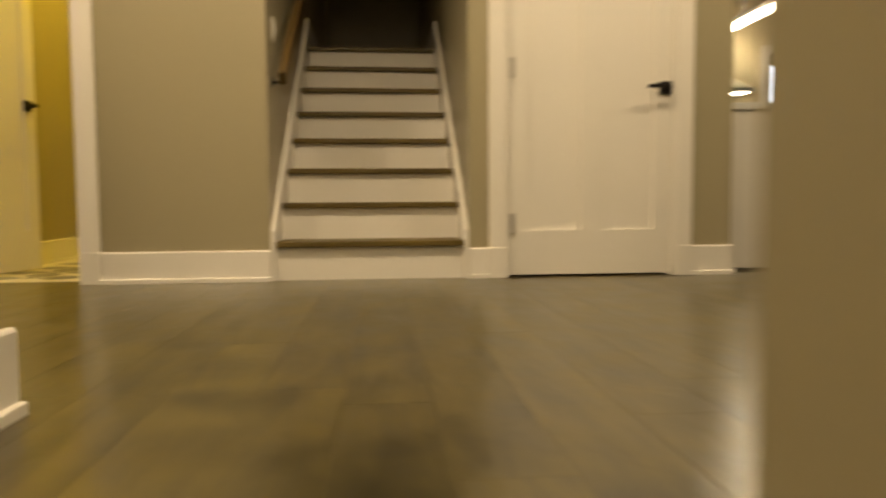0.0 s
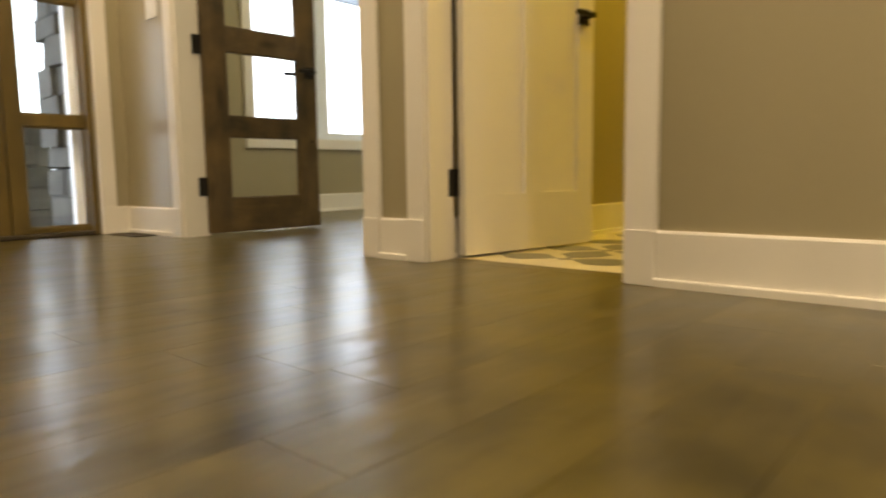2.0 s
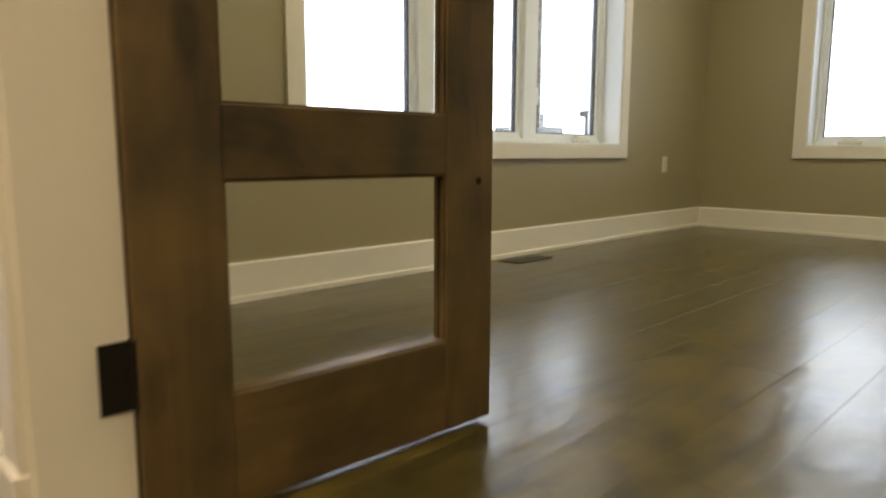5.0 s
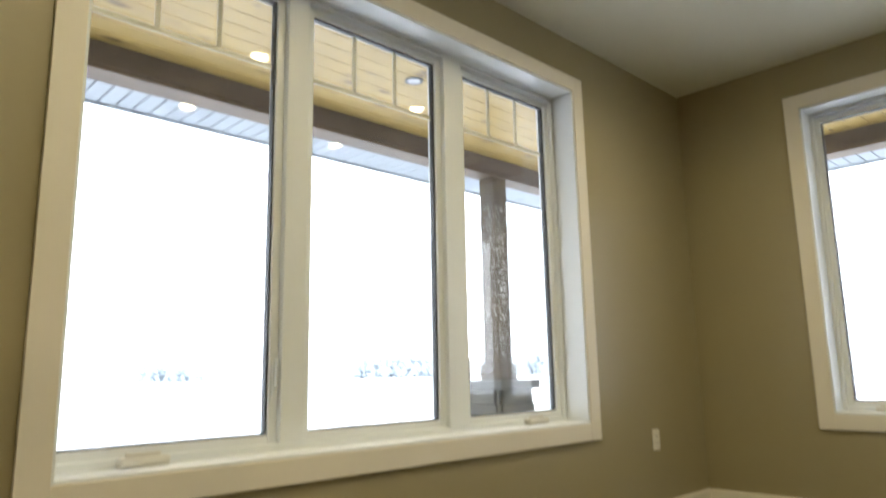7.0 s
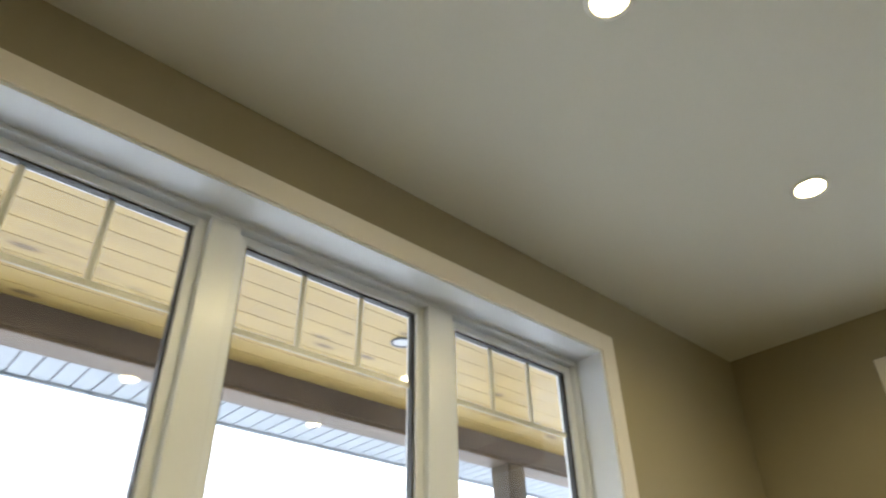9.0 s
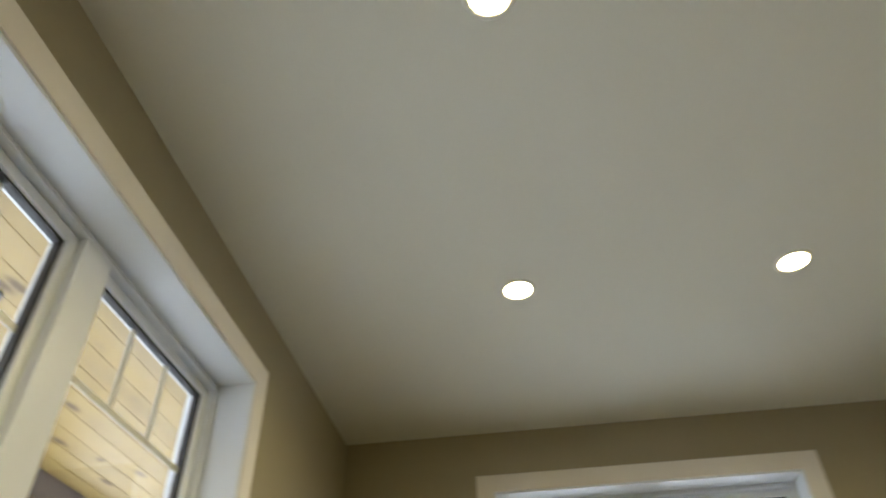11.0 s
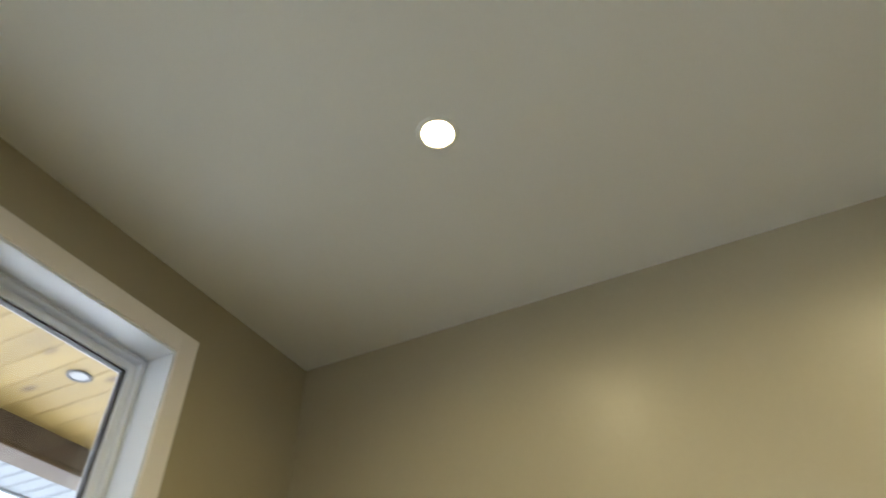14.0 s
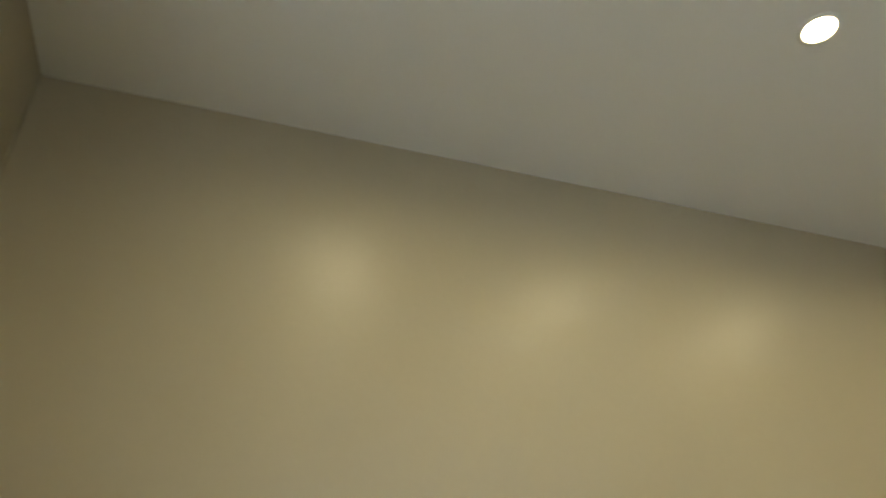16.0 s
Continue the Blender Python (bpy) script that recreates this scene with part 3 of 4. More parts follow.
        # crank operator at the foot of the outer sashes
        if k != 1 or len(panes) == 2:
            m = (p0 + p1) / 2 + (0.10 if k else -0.10)
            op = part("crank_cover", bx(m - 0.075, m + 0.075, glass_at - sign * 0.046, glass_at - sign * 0.090, z0 + 0.011, z0 + 0.040, r=0.008), M_CRANK, win, "folding white window crank")
            part("crank_arm", bx(m - 0.055, m + 0.05, glass_at - sign * 0.060, glass_at - sign * 0.074, z0 + 0.040, z0 + 0.052, r=0.004), M_CRANK, op)
        # sash lock on the stile towards the mullion
        lk = p1 + 0.020 if k == 0 else p0 - 0.020
        if len(panes) == 3 and k != 1:
            lock = part("sash_lock", bx(lk - 0.010, lk + 0.010, glass_at - sign * 0.026, glass_at - sign * 0.034, 0.82, 0.95, r=0.003), M_VINYL, win, "white sash lock lever")
            part("lock_lever", bx(lk - 0.005, lk + 0.005, glass_at - sign * 0.034, glass_at - sign * 0.048, 0.86, 0.96, r=0.003), M_VINYL, lock)
    return win


window("window_1", "x", XW, -1, *W1, [(1.413, 2.090), (2.255, 2.932), (3.120, 3.770)], -4.945, True, "triple white vinyl window with a grille along its top")
window("window_2", "y", YF, 1, *W2, [(-3.945, -3.358), (-3.193, -2.606)], 5.27, False, "double white vinyl window in the far office wall")


# ---------- stairs ----------
RISE, RUN, STEPS = 0.192, 0.25, 8
SX0, SX1 = 0.022, 0.948
stairs = tagged(thing("stairs", "closed stairs with white risers and dark wooden treads", "stairs"), kind="structure")
for k in range(STEPS):
    y = 0.030 + RUN * k
    part("riser", B(SX0, SX1, y, y + 0.018, RISE * k, RISE * (k + 1) - 0.030, r=0), M_TRIM, stairs)
    depth = RUN + 0.025 if k < STEPS - 1 else 1.2
    part("tread", B(SX0, SX1, y - 0.026, y - 0.026 + depth, RISE * (k + 1) - 0.030, RISE * (k + 1), r=0.006), M_TREAD, stairs)
slope = RISE / RUN


def skirt(x0, x1):
    bm = bmesh.new()
    top = RISE * STEPS
    y1 = 0.03 + RUN * (STEPS - 1)
    outline = [(-0.0, 0.0), (-0.0, 0.245), (y1, top + 0.165), (y1, top + 0.205), (2.9, top + 0.205), (2.9, top - 0.4), (0.5, 0.0)]
    a = [bm.verts.new((x0, y, z)) for y, z in outline]
    b = [bm.verts.new((x1, y, z)) for y, z in outline]
    k = len(outline)
    for i in range(k):
        bm.faces.new((a[i], a[(i + 1) % k], b[(i + 1) % k], b[i]))
    bm.faces.new(a[::-1]), bm.faces.new(b)
    return bm


part("skirt_board", skirt(0.001, SX0), M_TRIM, stairs, "white painted skirt board")
part("skirt_board", skirt(SX1, 0.969), M_TRIM, stairs, "white painted skirt board")
structure("floor_landing", B(0.0, 0.97, 1.9, 4.0, RISE * 8 - 0.2, RISE * 8 - 0.04, r=0), M_TREAD, "dark wooden stair landing", "floor")

rail = thing("handrail", "stained wooden handrail on black brackets beside the stairs", "handrail")
bm = bmesh.new()
p0, p1 = Vector((0.065, 0.06, 0.985)), Vector((0.065, 2.0, 0.985 + 1.94 * slope))
d = (p1 - p0)
rm = Matrix.Translation(p0) @ d.to_track_quat("Y", "Z").to_matrix().to_4x4()
box(bm, -0.022, 0.022, 0, d.length, -0.038, 0.038, m=rm)
soft(bm, 0.012, 3)
part("rail", bm, M_RAIL, rail)
for f in (0.05, 0.85):
    c = p0 + d * f
    arm = part("bracket", cyl(bmesh.new(), 0.007, (0.0, c.y, c.z - 0.075), (0.062, c.y, c.z - 0.075), 10), M_BLACK, rail)
    part("bracket_post", cyl(bmesh.new(), 0.007, (0.062, c.y, c.z - 0.080), (0.062, c.y, c.z - 0.03), 10), M_BLACK, arm)
    part("rosette", cyl(bmesh.new(), 0.026, (0.0, c.y, c.z - 0.075), (0.006, c.y, c.z - 0.075), 18), M_BLACK, arm)


# ---------- small wall plates and vents ----------
def wall_plate(name, label, m, w=0.072, h=0.116, switch=True):
    """A plate facing +x in the pose m, with its insert."""
    ob = thing(name, label, "switch" if switch else "outlet")
    part("plate", B(0.0, 0.006, -w / 2, w / 2, -h / 2, h / 2, r=0.0025, m=m), M_PLASTIC, ob)
    if switch:
        part("rocker", B(0.005, 0.010, -0.017, 0.017, -0.034, 0.034, r=0.002, m=m), M_PLASTIC, ob)
    else:
        part("insert", B(0.005, 0.008, -0.017, 0.017, -0.034, 0.034, r=0.002, m=m), M_PLASTIC, ob)
        for z in (-0.018, 0.018):
            for y in (-0.006, 0.006):
                part("slot", B(0.0075, 0.0085, y - 0.001, y + 0.001, z - 0.004, z + 0.004, r=0, m=m), M_BLACK, ob)


wall_plate("wall_outlet", "white wall outlet on the greige wall beside the window", pose(XW, 4.487, 0.496), switch=False)
wall_plate("light_switch", "wide white light switch plate beside the office doors", pose(-3.60, 0.0, 1.21, 0, 0, -90), w=0.118)
wall_plate("light_switch", "white light switch on the stairwell wall", pose(0.0, 0.22, 1.26))


def floor_vent(label, x0, x1, y0, y1, along):
    v = thing("floor_vent", label, "vent")
    part("vent_pan", B(x0, x1, y0, y1, 0.0005, 0.002, r=0), M_GAP, v)
    bm = bmesh.new()
    for d in ((x0, x1, y0, y0 + 0.015), (x0, x1, y1 - 0.015, y1), (x0, x0 + 0.015, y0 + 0.015, y1 - 0.015), (x1 - 0.015, x1, y0 + 0.015, y1 - 0.015)):
        box(bm, *d, 0.002, 0.006)
    part("vent_frame", bm, M_VENT, v)
    n = 9
    for i in range(n):
        if along == "y":
            c = x0 + 0.015 + (x1 - x0 - 0.03) * (i + 0.5) / n
            part("slat", B(c - 0.0035, c + 0.0035, y0 + 0.015, y1 - 0.015, 0.002, 0.0055, r=0), M_VENT, v)
        else:
            c = y0 + 0.015 + (y1 - y0 - 0.03) * (i + 0.5) / n
            part("slat", B(x0 + 0.015, x1 - 0.015, c - 0.0035, c + 0.0035, 0.002, 0.0055, r=0), M_VENT, v)


floor_vent("dark metal floor vent beneath the triple window", -4.70, -4.57, 2.53, 2.83, "y")
floor_vent("dark metal floor vent beneath the double window", -3.42, -3.12, 4.945, 5.065, "x")
floor_vent("dark metal floor vent near the front door", -3.92, -3.62, -0.16, -0.04, "x")


# ---------- recessed lights ----------
def pot_light(x, y, z, lens, label, trim, radius=0.051):
    ob = thing("recessed_light", label, "ceiling light", pose(x, y, z), "recessed ceiling lights")
    bm = bmesh.new()
    ring = [(radius + 0.018, 0.0), (radius + 0.017, -0.004), (radius + 0.004, -0.006), (radius, -0.003), (radius, 0.0)]
    seg = 36
    loops = [[bm.verts.new((r * math.cos(2 * math.pi * i / seg), r * math.sin(2 * math.pi * i / seg), h)) for i in range(seg)] for r, h in ring]
    for a, b in zip(loops, loops[1:]):
        for i in range(seg):
            bm.faces.new((a[i], a[(i + 1) % seg], b[(i + 1) % seg], b[i]))
    part("trim_ring", bm, trim, ob, smooth=True)
    bm = bmesh.new()
    bmesh.ops.create_circle(bm, cap_ends=True, segments=seg, radius=radius + 0.001, matrix=Matrix.Translation((0, 0, -0.0025)))
    bmesh.ops.reverse_faces(bm, faces=bm.faces)
    part("lens", bm, lens, ob, "glowing frosted lens")
    return ob


first = pot_light(-3.787, 3.866, CEIL, M_LENS, "small round recessed light, lit, in the white office ceiling", M_CEIL)
for x, y in ((-2.775, 3.866), (-3.787, 2.645), (-2.775, 2.645), (-3.787, 1.43), (-2.775, 1.43)):
    copy_thing(first, pose(x, y, CEIL))
for x in (-3.787, -2.775):
    for y in (3.866, 2.645, 1.43):
        beam_data = bpy.data.lights.new("downlight_beam", "AREA")
        beam_data.shape, beam_data.size = "DISK", 0.10
        beam_data.energy, beam_data.spread, beam_data.color = POT_WATTS, radians(158), (1.0, 0.855, 0.50)
        new("downlight_beam", beam_data).matrix_world = pose(x, y, CEIL - 0.0065)
# hall lamps out of view; foyer and corridor ones added to brighten walls
unseen_hall_light = pot_light(-2.9, -1.75, CEIL, M_HLENS, "small round recessed light, lit, added out of view in the hall ceiling", M_CEIL)
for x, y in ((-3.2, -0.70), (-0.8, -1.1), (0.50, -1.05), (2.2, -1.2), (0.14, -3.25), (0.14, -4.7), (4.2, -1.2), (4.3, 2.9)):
    copy_thing(unseen_hall_light, pose(x, y, CEIL))
pot_light(-0.9, 1.4, CEIL, M_PWLENS, "small round recessed light, lit, in the powder room", M_CEIL)
porch_light = pot_light(-5.68, 3.47, 2.688, M_PLENS, "round recessed porch light, unlit, grey ring, in pine ceiling", M_RING, 0.040)
for x, y in ((-5.68, 0.9), (-2.325, 6.0)):
    copy_thing(porch_light, pose(x, y, 2.688))


# ---------- front door with sidelight ----------
fd = tagged(thing("door_front", "brown stained wooden front door, shut, with a glazed sidelight", "door"), kind="structure")
FX = XFRONT - 0.03
part("frame_post", B(FX - 0.12, FX, FD[1] - 0.030, FD[1], 0.0, FD[3], r=0.003), M_FRONTDOOR, fd)
part("frame_post", B(FX - 0.12, FX, -0.600, -0.520, 0.0, FD[3] - 0.04, r=0.003), M_FRONTDOOR, fd)
part("frame_post", B(FX - 0.12, FX, FD[0], FD[0] + 0.05, 0.0, FD[3], r=0.003), M_FRONTDOOR, fd)
part("frame_head", B(FX - 0.12, FX, FD[0] + 0.05, FD[1] - 0.030, FD[3] - 0.04, FD[3], r=0.003), M_FRONTDOOR, fd)
part("threshold", B(FX - 0.14, FX + 0.02, FD[0] + 0.05, FD[1] - 0.03, 0.0, 0.022, r=0.004), M_VENT, fd)
side = part("sidelight_rail", B(FX - 0.075, FX - 0.03, -0.519, -0.196, 0.022, 0.050, r=0.003), M_FRONTDOOR, fd)
for lo, hi in ((0.595, 0.658), (1.262, 1.325), (1.92, 2.06)):
    part("sidelight_rail", B(FX - 0.075, FX - 0.03, -0.519, -0.196, lo, hi, r=0.003), M_FRONTDOOR, fd)
for lo, hi in ((0.05, 0.595), (0.658, 1.262), (1.325, 1.92)):
    g = part("pane", B(FX - 0.056, FX - 0.050, -0.519, -0.196, lo, hi, r=0), M_GLASS, fd, "clear glass pane")
    g.visible_shadow = False
    bm = bmesh.new()
    for d in ((-0.519, -0.507, lo, hi), (-0.208, -0.196, lo, hi), (-0.507, -0.208, lo, lo + 0.010), (-0.507, -0.208, hi - 0.010, hi)):
        box(bm, FX - 0.050, FX - 0.038, d[0], d[1], d[2], d[3])
    part("glazing_bead", bm, M_FRONTDOOR, fd)
slab = part("slab", B(FX - 0.075, FX - 0.030, FD[0] + 0.052, -0.602, 0.022, FD[3] - 0.042, r=0.003), M_FRONTDOOR, fd)
for a, b in ((FD[0] + 0.052, FD[0] + 0.17), (-0.72, -0.602)):
    part("stile", B(FX - 0.030, FX - 0.018, a, b, 0.022, FD[3] - 0.042, r=0.003), M_FRONTDOOR, slab)
for lo, hi in ((0.022, 0.30), (1.86, FD[3] - 0.042)):
    part("rail", B(FX - 0.030, FX - 0.019, FD[0] + 0.17, -0.72, lo, hi, r=0.003), M_FRONTDOOR, slab)
part("panel", B(FX - 0.031, FX - 0.0275, FD[0] + 0.195, -0.745, 0.325, 1.835, r=0.001), M_FRONTDOOR, slab)
part("outer_jamb", B(FX - 0.17, FX - 0.121, FD[1] - 0.075, FD[1] - 0.001, 0.0, FD[3], r=0.002), M_VINYL, fd, "white outer door jamb")
hs = part("handle_plate", B(FX - 0.018, FX - 0.010, -0.688, -0.640, 0.88, 1.16, r=0.003), M_BLACK, fd, "dark bronze handle plate")
part("lever", B(FX + 0.03, FX + 0.045, -0.78, -0.65, 0.955, 0.975, r=0.004), M_BLACK, hs)
part("neck", cyl(bmesh.new(), 0.010, (FX - 0.012, -0.664, 0.965), (FX + 0.04, -0.664, 0.965)), M_BLACK, hs)
part("deadbolt", cyl(bmesh.new(), 0.024, (FX - 0.012, -0.664, 1.10), (FX + 0.008, -0.664, 1.10)), M_BLACK, hs)
for a, b in ((FD[0] - CW, FD[0]), (FD[1], FD[1] + CW)):
    structure("trim", B(XFRONT, XFRONT + CT, a, b, 0.152, FD[3], r=0.002), M_TRIM, "flat white painted casing of the front door", "trim")
    structure("trim", B(XFRONT, XFRONT + 0.026, a - 0.002, b + 0.002, 0.0, 0.152, r=0.002), M_TRIM, "white painted plinth block beside the front door", "trim")
structure("trim", B(XFRONT, XFRONT + 0.022, FD[0] - CW, FD[1] + CW, FD[3], FD[3] + 0.11, r=0.002), M_TRIM, "white painted head casing of the front door", "trim")

# ---------- porch ----------
rng = random.Random(5)


def porch_planks():
    """Tongue-and-groove pine boards under the porch roof, as one ceiling."""
    bm = bmesh.new()
    x, wd = -6.42, 0.130
    while x < XOUT - 0.02:
        cuts = [-5.0 + rng.uniform(0, 1.5)]
        while cuts[-1] < 7.0:
            cuts.append(cuts[-1] + rng.uniform(1.8, 3.2))
        for a, b in zip([-5.0] + cuts, cuts):
            box(bm, x + 0.0035, min(x + wd, XOUT) - 0.0007, a + 0.001, min(b, 7.2), 2.690, 2.705)
        x += wd
    x = XOUT
    while x < 1.0:
        box(bm, x + 0.0035, min(x + wd, 1.0) - 0.0007, 5.36, 6.6, 2.690, 2.705)
        x += wd
    box(bm, -6.42, XOUT, -5.0, 7.2, 2.7055, 2.72)
    box(bm, XOUT, 1.0, 5.36, 6.66, 2.7055, 2.72)
    return bm


structure("ceiling_porch", porch_planks(), M_PINE, "knotty yellow pine boards under the porch roof", "ceiling")
structure("roof", B(-7.25, 1.0, 5.36, 7.35, 2.76, 2.95, r=0), M_SIDING, "porch roof at the side", "roof")
structure("roof", B(-7.25, -4.0, -5.0, 5.36, 2.76, 2.95, r=0), M_SIDING, "porch roof in front", "roof")
beam = thing("porch_beam", "brown stained timber beam along the porch", "beam")
part("timber", B(-6.58, -6.41, -5.0, 6.77, 2.556, 2.76, r=0.01), M_BEAM, beam)
part("bottom_board", B(-6.585, -6.405, -5.0, 6.77, 2.530, 2.555, r=0.006), M_BOARD, beam, "lighter brown board under the beam")
beam2 = thing("porch_beam", "brown stained timber beam across the side porch", "beam")
part("timber", B(-6.41, 1.0, 6.60, 6.77, 2.556, 2.76, r=0.01), M_BEAM, beam2)
part("bottom_board", B(-6.405, 1.0, 6.59, 6.78, 2.530, 2.555, r=0.006), M_BOARD, beam2, "lighter brown board under the beam")


def eave(label, along, e0, e1, a0, a1):
    """Ribbed metal soffit with a fascia."""
    ob = thing("eave_soffit", label, "soffit")
    n = int((a1 - a0) / 0.10)
    bm = bmesh.new()
    for i in range(n):
        a = a0 + (a1 - a0) * i / n
        b = a0 + (a1 - a0) * (i + 1) / n
        if along == "y":
            box(bm, e0, e1, a + 0.010, b, 2.545, 2.552)
        else:
            box(bm, a + 0.010, b, e0, e1, 2.545, 2.552)
    part("soffit_strip", bm, M_SOFFIT, ob)
    back = (e0, e1, a0, a1) if along == "y" else (a0, a1, e0, e1)
    part("soffit_back", B(*back, 2.557, 2.60, r=0), M_SPACER, ob)
    if along == "y":
        part("fascia", B(e0 - 0.03, e0, a0, a1, 2.53, 2.80, r=0.002), M_SOFFIT, ob)
    else:
        part("fascia", B(a0, a1, e1, e1 + 0.03, 2.53, 2.80, r=0.002), M_SOFFIT, ob)


eave("white ribbed metal soffit beyond the porch beam", "y", -6.925, -6.586, -5.0, 7.12)
eave("white ribbed metal soffit beyond the side porch beam", "x", 6.782, 7.12, -6.586, 1.0)


def stone_course(parent, x0, x1, y0, y1, z0, z1, depth, faces, seed):
    """Ledge stones round a core, course by course, each one a block of its own."""
    r = random.Random(seed)
    z = z0
    while z < z1 - 0.02:
        h = min(r.choice((0.10, 0.14, 0.18, 0.23)), z1 - z)
        for f in faces:
            a0, a1 = (y0, y1) if f in "WE" else (x0, x1)
            a = a0
            while a < a1 - 0.01:
                wd = min(r.uniform(0.18, 0.46), a1 - a)
                d = depth * r.uniform(0.55, 1.2)
                if f == "W":
                    bm = B(x0 - d, x0 + 0.004, a + 0.004, a + wd - 0.004, z + 0.003, z + h - 0.004, r=0.006)
                elif f == "E":
                    bm = B(x1 - 0.004, x1 + d, a + 0.004, a + wd - 0.004, z + 0.003, z + h - 0.004, r=0.006)
                elif f == "S":
                    bm = B(a + 0.004, a + wd - 0.004, y0 - d, y0 + 0.004, z + 0.003, z + h - 0.004, r=0.006)
                else:
                    bm = B(a + 0.004, a + wd - 0.004, y1 - 0.004, y1 + d, z + 0.003, z + h - 0.004, r=0.006)
                for v in bm.verts:
                    v.co += Vector((r.uniform(-1, 1), r.uniform(-1, 1), r.uniform(-1, 1))) * 0.009
                part("stone", bm, M_STONE, parent)
                a += wd
        z += h


def porch_post(x, y, pier, top, seed, flecks):
    ob = thing("porch_post", "timber post on a grey ledge-stone pier with a stone cap", "post", group="porch posts")
    h = pier / 2
    part("pier_core", B(x - h, x + h, y - h, y + h, -0.12, top - 0.07, r=0), M_MORTAR, ob)
    stone_course(ob, x - h, x + h, y - h, y + h, -0.12, top - 0.075, 0.035, "ESNW", seed)
    part("cap", B(x - h - 0.06, x + h + 0.06, y - h - 0.06, y + h + 0.06, top - 0.07, top, r=0.010), M_CAP, ob)
    part("post_base", B(x - 0.107, x + 0.107, y - 0.107, y + 0.107, top, top + 0.13, r=0.006), M_POST, ob)
    part("timber", B(x - 0.083, x + 0.083, y - 0.083, y + 0.083, top + 0.13, 2.530, r=0.008), M_POST, ob)
    # falling snow in front of the timber, built as flecks on its house side
    r = random.Random(seed)
    bm = bmesh.new()
    for i in range(flecks):
        z = top + 0.16 + 1.30 * r.random() ** 0.8
        a = r.uniform(-0.074, 0.074)
        ln, wd, lean = r.uniform(0.010, 0.026), r.uniform(0.0012, 0.0030), r.uniform(10, 40)
        face = pose(x + 0.0825, y + a, z, lean) if r.random() < 0.65 else pose(x + a, y - 0.0825, z, 0, -lean) @ pose(0, 0, 0, 0, 0, -90)
        bmesh.ops.create_icosphere(bm, subdivisions=1, radius=1.0, matrix=face @ Matrix.Diagonal((0.002, wd, ln, 1)))
    tagged(part("snow", bm, M_SNOW, ob, "flecks of falling snow, fixed to the timber"), kind="stuff")


porch_post(-6.497, 5.09, 0.36, 0.825, 11, 330)
porch_post(-6.497, 6.60, 0.40, 1.05, 12, 40)
porch_post(-6.497, 0.075, 0.52, 0.825, 13, 14)
veneer = tagged(thing("stone_veneer", "grey ledge-stone veneer on the outer wall beside the front door", "stone wall"), kind="structure")
part("backing", B(XOUT - 0.005, XFRONT - 0.16, -0.012, -0.002, -0.12, 2.69, r=0), M_MORTAR, veneer)
stone_course(veneer, XOUT, XFRONT - 0.18, -0.012, 0.0, -0.12, 2.4, 0.085, "S", 21)

# far woods beyond the snow
def woods():
    """Stands of clumpy far trees, put together from one small clump shape."""
    bm = bmesh.new()
    bmesh.ops.create_icosphere(bm, subdivisions=1, radius=1.0)
    unit = [v.co.copy() for v in bm.verts]
    tris = [[v.index for v in f.verts] for f in bm.faces]
    bm.free()
    r = random.Random(9)
    verts, faces = [], []
    stands = [(65.5, 70, 120), (46, 53.5, 300), (36.5, 43.5, 260), (85, 100, 70), (110, 160, 140)]
    for lo, hi, count in stands:
        for i in range(count):
            a = radians(r.uniform(lo, hi))
            d = r.uniform(185, 215)
            c = Vector((-2.7 - d * math.sin(a), 0.8 + d * math.cos(a), -0.6))
            h = r.uniform(2.0, 6.0)
            for k in range(8):
                f = r.uniform(0.0, 0.95)
                p = c + Vector((r.uniform(-1, 1) * (1.5 - f), r.uniform(-1, 1) * (1.5 - f), h * f))
                q, n = r.uniform(0.25, 0.9), len(verts)
                stretch = r.uniform(0.8, 1.8)
                verts += [(p.x + u.x * q, p.y + u.y * q, p.z + u.z * q * stretch) for u in unit]
                faces += [[n + v for v in t] for t in tris]
    me = bpy.data.meshes.new("far_woods")
    me.from_pydata(verts, [], faces)
    me.materials.append(M_TREE)
    return new("far_woods", me)


tagged(woods(), "pale blue-grey trees along the horizon", "trees", kind="stuff")

# ---------- kitchen glimpsed past the closet ----------
island = thing("kitchen_island", "white panelled kitchen island end with a white stone counter", "island")
part("end_panel", B(2.40, 2.99, 0.30, 2.2, 0.0, 0.885, r=0.003), M_TRIM, island)
part("counter", B(2.39, 3.00, 0.288, 2.25, 0.885, 0.925, r=0.004), M_QUARTZ, island)
hood = thing("range_hood", "steel range hood with a sloped canopy on the kitchen wall", "range hood")
bm = bmesh.new()
low = [bm.verts.new((x, y, 1.645)) for x, y in ((3.80, 3.85), (4.655, 3.85), (4.655, 4.198), (3.80, 4.198))]
high = [bm.verts.new((x, y, 1.84)) for x, y in ((4.09, 4.00), (4.357, 4.00), (4.357, 4.198), (4.09, 4.198))]
for k in range(4):
    bm.faces.new((low[k], low[(k + 1) % 4], high[(k + 1) % 4], high[k]))
bm.faces.new(low[::-1]), bm.faces.new(high)
soft(bm, 0.006)
part("canopy", bm, M_HOOD, hood, "sloped steel canopy, shade painted as olive grey")
part("chimney", B(4.09, 4.357, 4.00, 4.198, 1.841, CEIL, r=0.004), M_QUARTZ, hood)
part("lip", B(3.795, 4.66, 3.845, 4.199, 1.600, 1.644, r=0.004), M_STEEL, hood)
part("hood_light", B(4.38, 4.60, 3.88, 3.98, 1.593, 1.599, r=0), M_STRIP, hood)
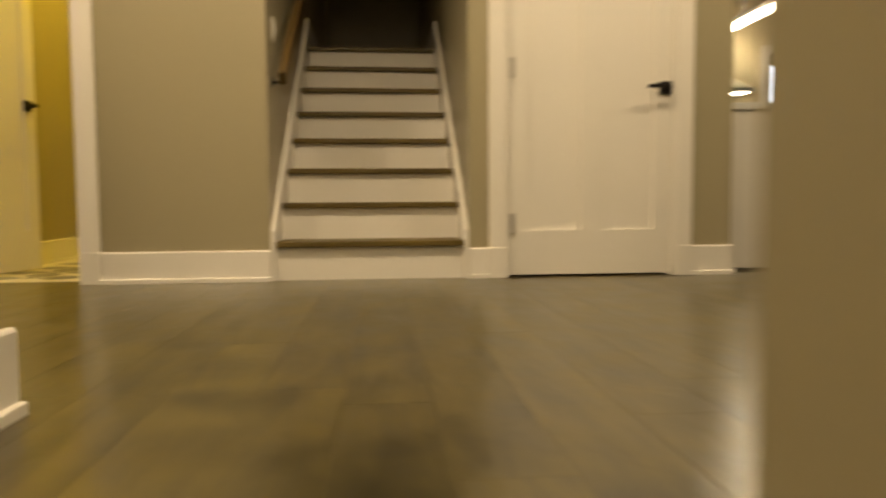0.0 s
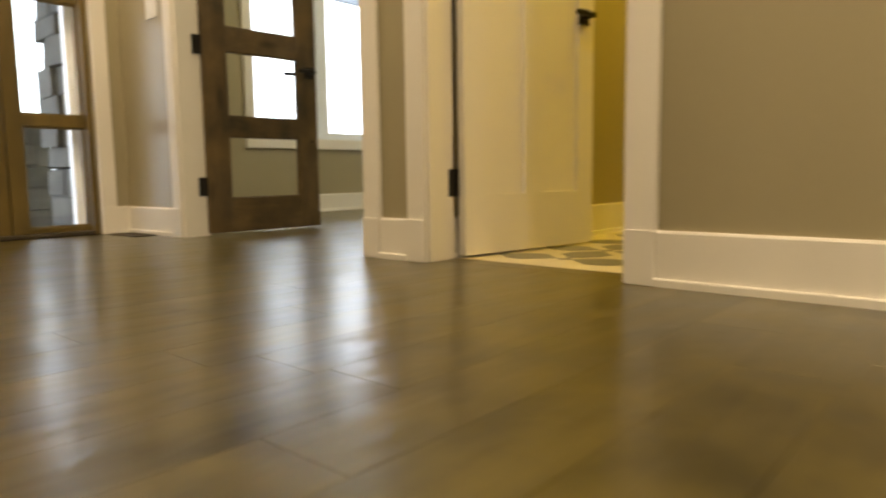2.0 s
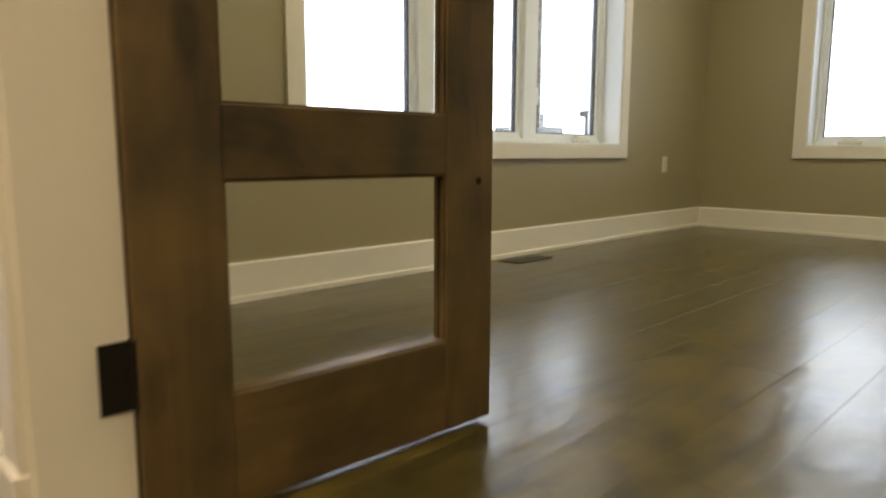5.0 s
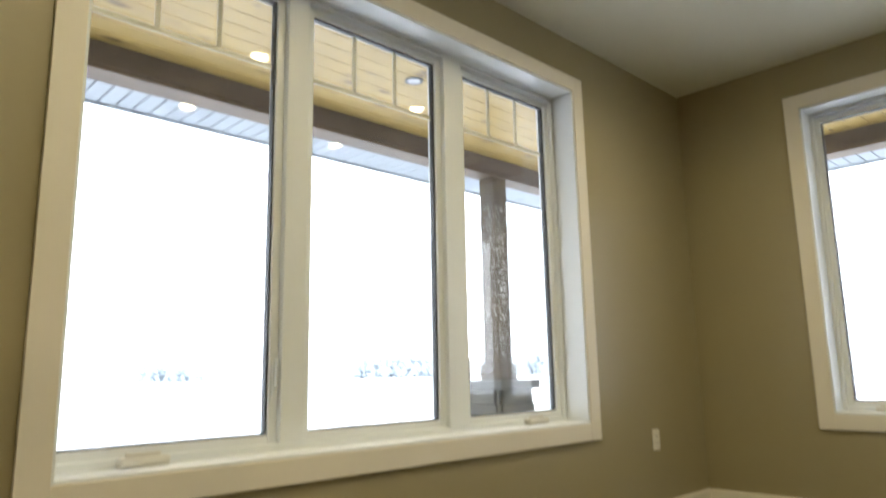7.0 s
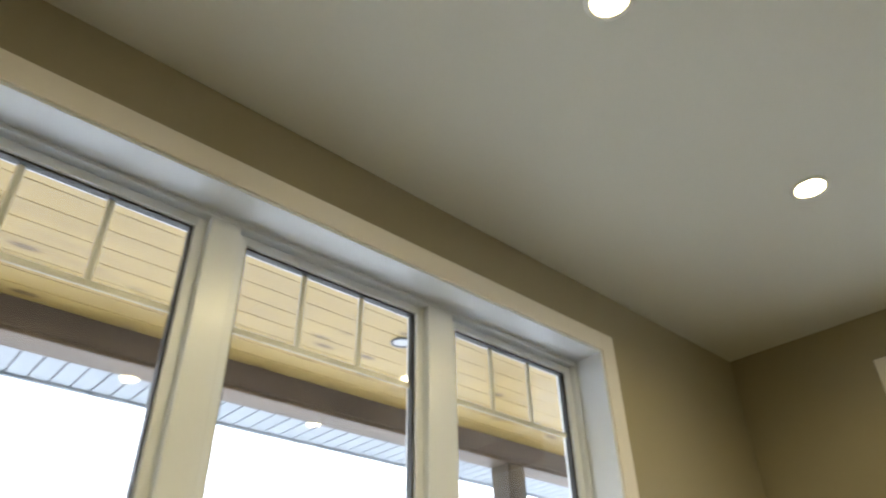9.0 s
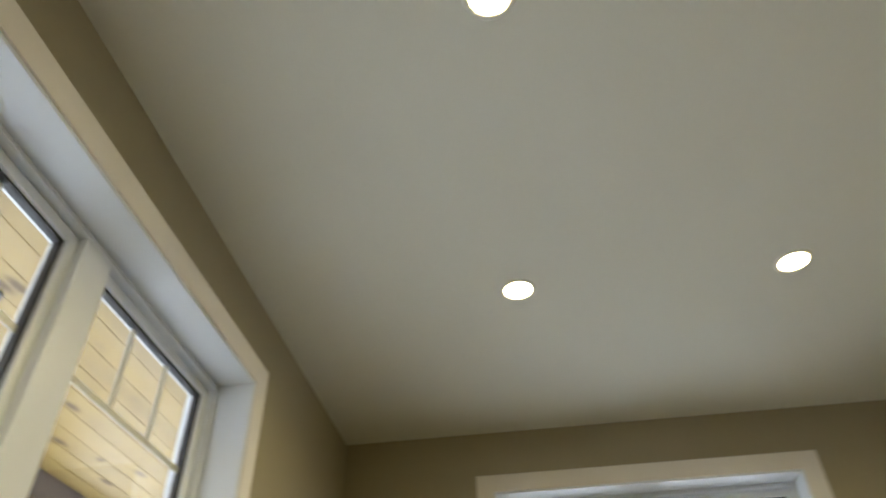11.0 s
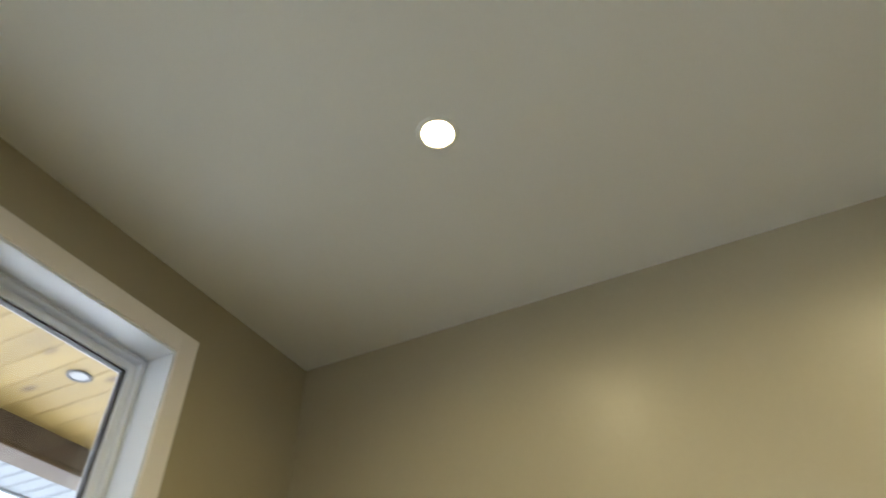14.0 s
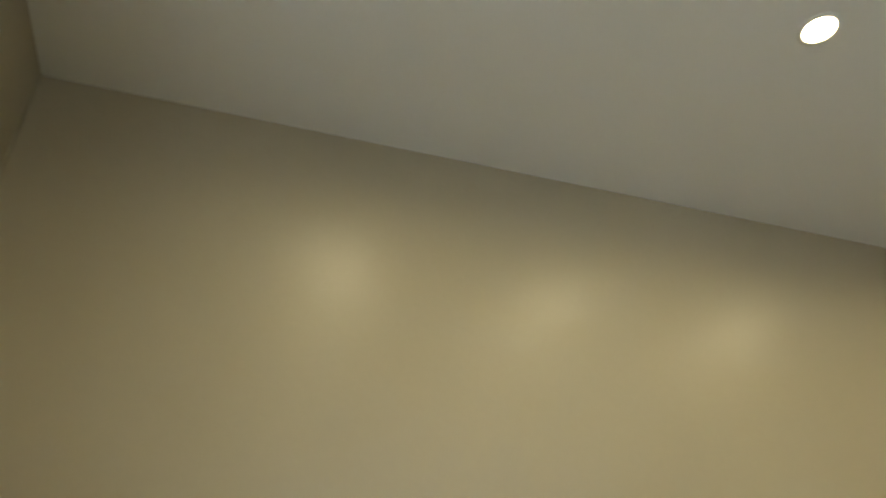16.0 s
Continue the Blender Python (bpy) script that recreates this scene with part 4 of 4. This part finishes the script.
kwin = tagged(thing("window_3", "small kitchen window with white trim and a brown blind", "window"), kind="structure")
for d in ((4.91, 4.99, 1.32, 2.18), (5.43, 5.55, 1.32, 2.18)):
    part("casing", B(d[0], d[1], 4.18, 4.2, d[2], d[3], r=0.002), M_TRIM, kwin)
for d in ((4.99, 5.43, 1.32, 1.40), (4.99, 5.43, 2.10, 2.18)):
    part("casing", B(d[0], d[1], 4.18, 4.2, d[2], d[3], r=0.002), M_TRIM, kwin)
part("blind", B(5.00, 5.42, 4.21, 4.23, 1.96, 2.09, r=0.003), M_VENT, kwin, "rolled brown blind")
kp = part("pane", B(4.99, 5.43, 4.26, 4.266, 1.40, 2.10, r=0), M_GLASS, kwin)
kp.visible_shadow = False
bar = thing("linear_light", "lit white linear light above the kitchen counter", "light")
part("housing", B(4.34, 4.54, 3.05, 4.19, 2.325, 2.365, r=0.004), M_QUARTZ, bar)
part("tube", B(4.36, 4.52, 3.07, 4.17, 2.308, 2.324, r=0.003), M_STRIP, bar)
part("hanger", B(4.43, 4.45, 3.7, 3.72, 2.365, CEIL, r=0.002), M_STEEL, bar)
stool = thing("bar_stool", "dark bar stool beside the kitchen island", "stool")
part("seat", B(3.10, 3.44, 0.75, 1.09, 0.66, 0.70, r=0.01), M_BLACK, stool)
for x, y in ((3.12, 0.77), (3.40, 0.77), (3.12, 1.05), (3.40, 1.05)):
    part("leg", B(x, x + 0.03, y, y + 0.03, 0.0, 0.66, r=0.004), M_BLACK, stool)
    part("stretcher", B(x, x + 0.028, 0.80, 1.05, 0.24, 0.26, r=0.003), M_BLACK, stool)

# ---------- powder-room floor tiles ----------
def powder_floor():
    """Cream tiles with grey lozenges between the corners, that make four-pointed stars."""
    x0, x1, y0, y1, s = XR + 0.12, -0.12, 0.151, 2.7, 0.32
    base = structure("floor_powder", B(x0, x1, y0, y1, -0.02, -0.004, r=0), M_GROUT, "cream tile floor with grey star pattern", "floor")

    def slab(pts, z0, z1, mat):
        bm = bmesh.new()
        lo = [bm.verts.new((a, b, z0)) for a, b in pts]
        hi = [bm.verts.new((a, b, z1)) for a, b in pts]
        k = len(pts)
        bm.faces.new(hi), bm.faces.new(lo[::-1])
        for i in range(k):
            bm.faces.new((lo[i], lo[(i + 1) % k], hi[(i + 1) % k], hi[i]))
        return mesh_of("tile", bm, mat)

    def clipped(a0, a1, b0, b1):
        return max(a0, x0), min(a1, x1), max(b0, y0), min(b1, y1)

    g, h = 0.0012, s / 2
    w = 0.085
    lozenge = slab([(-h + 0.03, 0), (-0.035, -w), (0.035, -w), (h - 0.03, 0), (0.035, w), (-0.035, w)], -0.003, 0.0022, M_TILEDARK)
    chip = slab([(-0.03, 0), (0, -0.03), (0.03, 0), (0, 0.03)], -0.003, 0.0022, M_TILEDARK)
    nx, ny = -1.29, 0.345
    for i in range(-2, 5):
        for k in range(-2, 9):
            cx, cy = nx + s * (i + 0.5), ny + s * (k + 0.5)
            a0, a1, b0, b1 = clipped(cx - h + g, cx + h - g, cy - h + g, cy + h - g)
            if a1 - a0 > 0.01 and b1 - b0 > 0.01:
                t = new("tile", slab([(a0, b0), (a1, b0), (a1, b1), (a0, b1)], -0.004, 0.001, M_CREAM))
                t.parent = base
            for px, py, turn, mesh in ((cx, cy - h, 0, lozenge), (cx - h, cy, 90, lozenge), (cx - h, cy - h, 0, chip)):
                rx, ry = (h, w) if turn == 0 else (w, h)
                if px - rx > x0 and px + rx < x1 and py - ry > y0 and py + ry < y1:
                    t = new("tile", mesh)
                    t.parent, t.location, t.rotation_euler = base, (px, py, 0), (0, 0, radians(turn))


powder_floor()
structure("threshold", B(PD_L + 0.016, PD_R - 0.016, 0.061, 0.1495, -0.006, -0.0004, r=0), M_FLOOR, "dark wooden strip between hall floor and tiles", "threshold")

# ---------- hardwood planks ----------
def hardwood():
    base = structure("floor", B(-4.8, 7.2, -6.0, 5.1, -0.05, -0.006, r=0), M_GAP, "dark stained hand-scraped hardwood floor", "floor")
    r = random.Random(3)
    wd = 0.165
    near, rest = 0, bmesh.new()
    areas = [(XW, XR, 0.06, YF), (XFRONT, 7.2, -6.0, 0.06)]
    for x0, x1, y0, y1 in areas:
        x = x0
        while x < x1 - 0.005:
            b = min(x + wd, x1)
            y = y0 - r.uniform(0.0, 1.2)
            while y < y1:
                e = y + r.uniform(0.9, 2.1)
                a, c = max(y, y0), min(e, y1)
                y = e
                if c - a < 0.01:
                    continue
                up = r.uniform(0.0, 0.0012)
                close = x < 1.2 and a > -3.4
                dims = (x + 0.0002, b - 0.0002, a + 0.0002, c - 0.0002, -0.0065, -0.0005 + up * 0.15)
                if close:
                    bm = B(*dims, r=0)
                    top = [ed for ed in bm.edges if all(v.co.z > -0.003 for v in ed.verts)]
                    bmesh.ops.bevel(bm, geom=top, offset=0.0004, segments=1, affect="EDGES")
                    part("plank", bm, M_FLOOR, base)
                    near += 1
                else:
                    box(rest, *dims)
            x += wd
    tagged(part("planks", rest, M_FLOOR, base), kind="stuff")


hardwood()
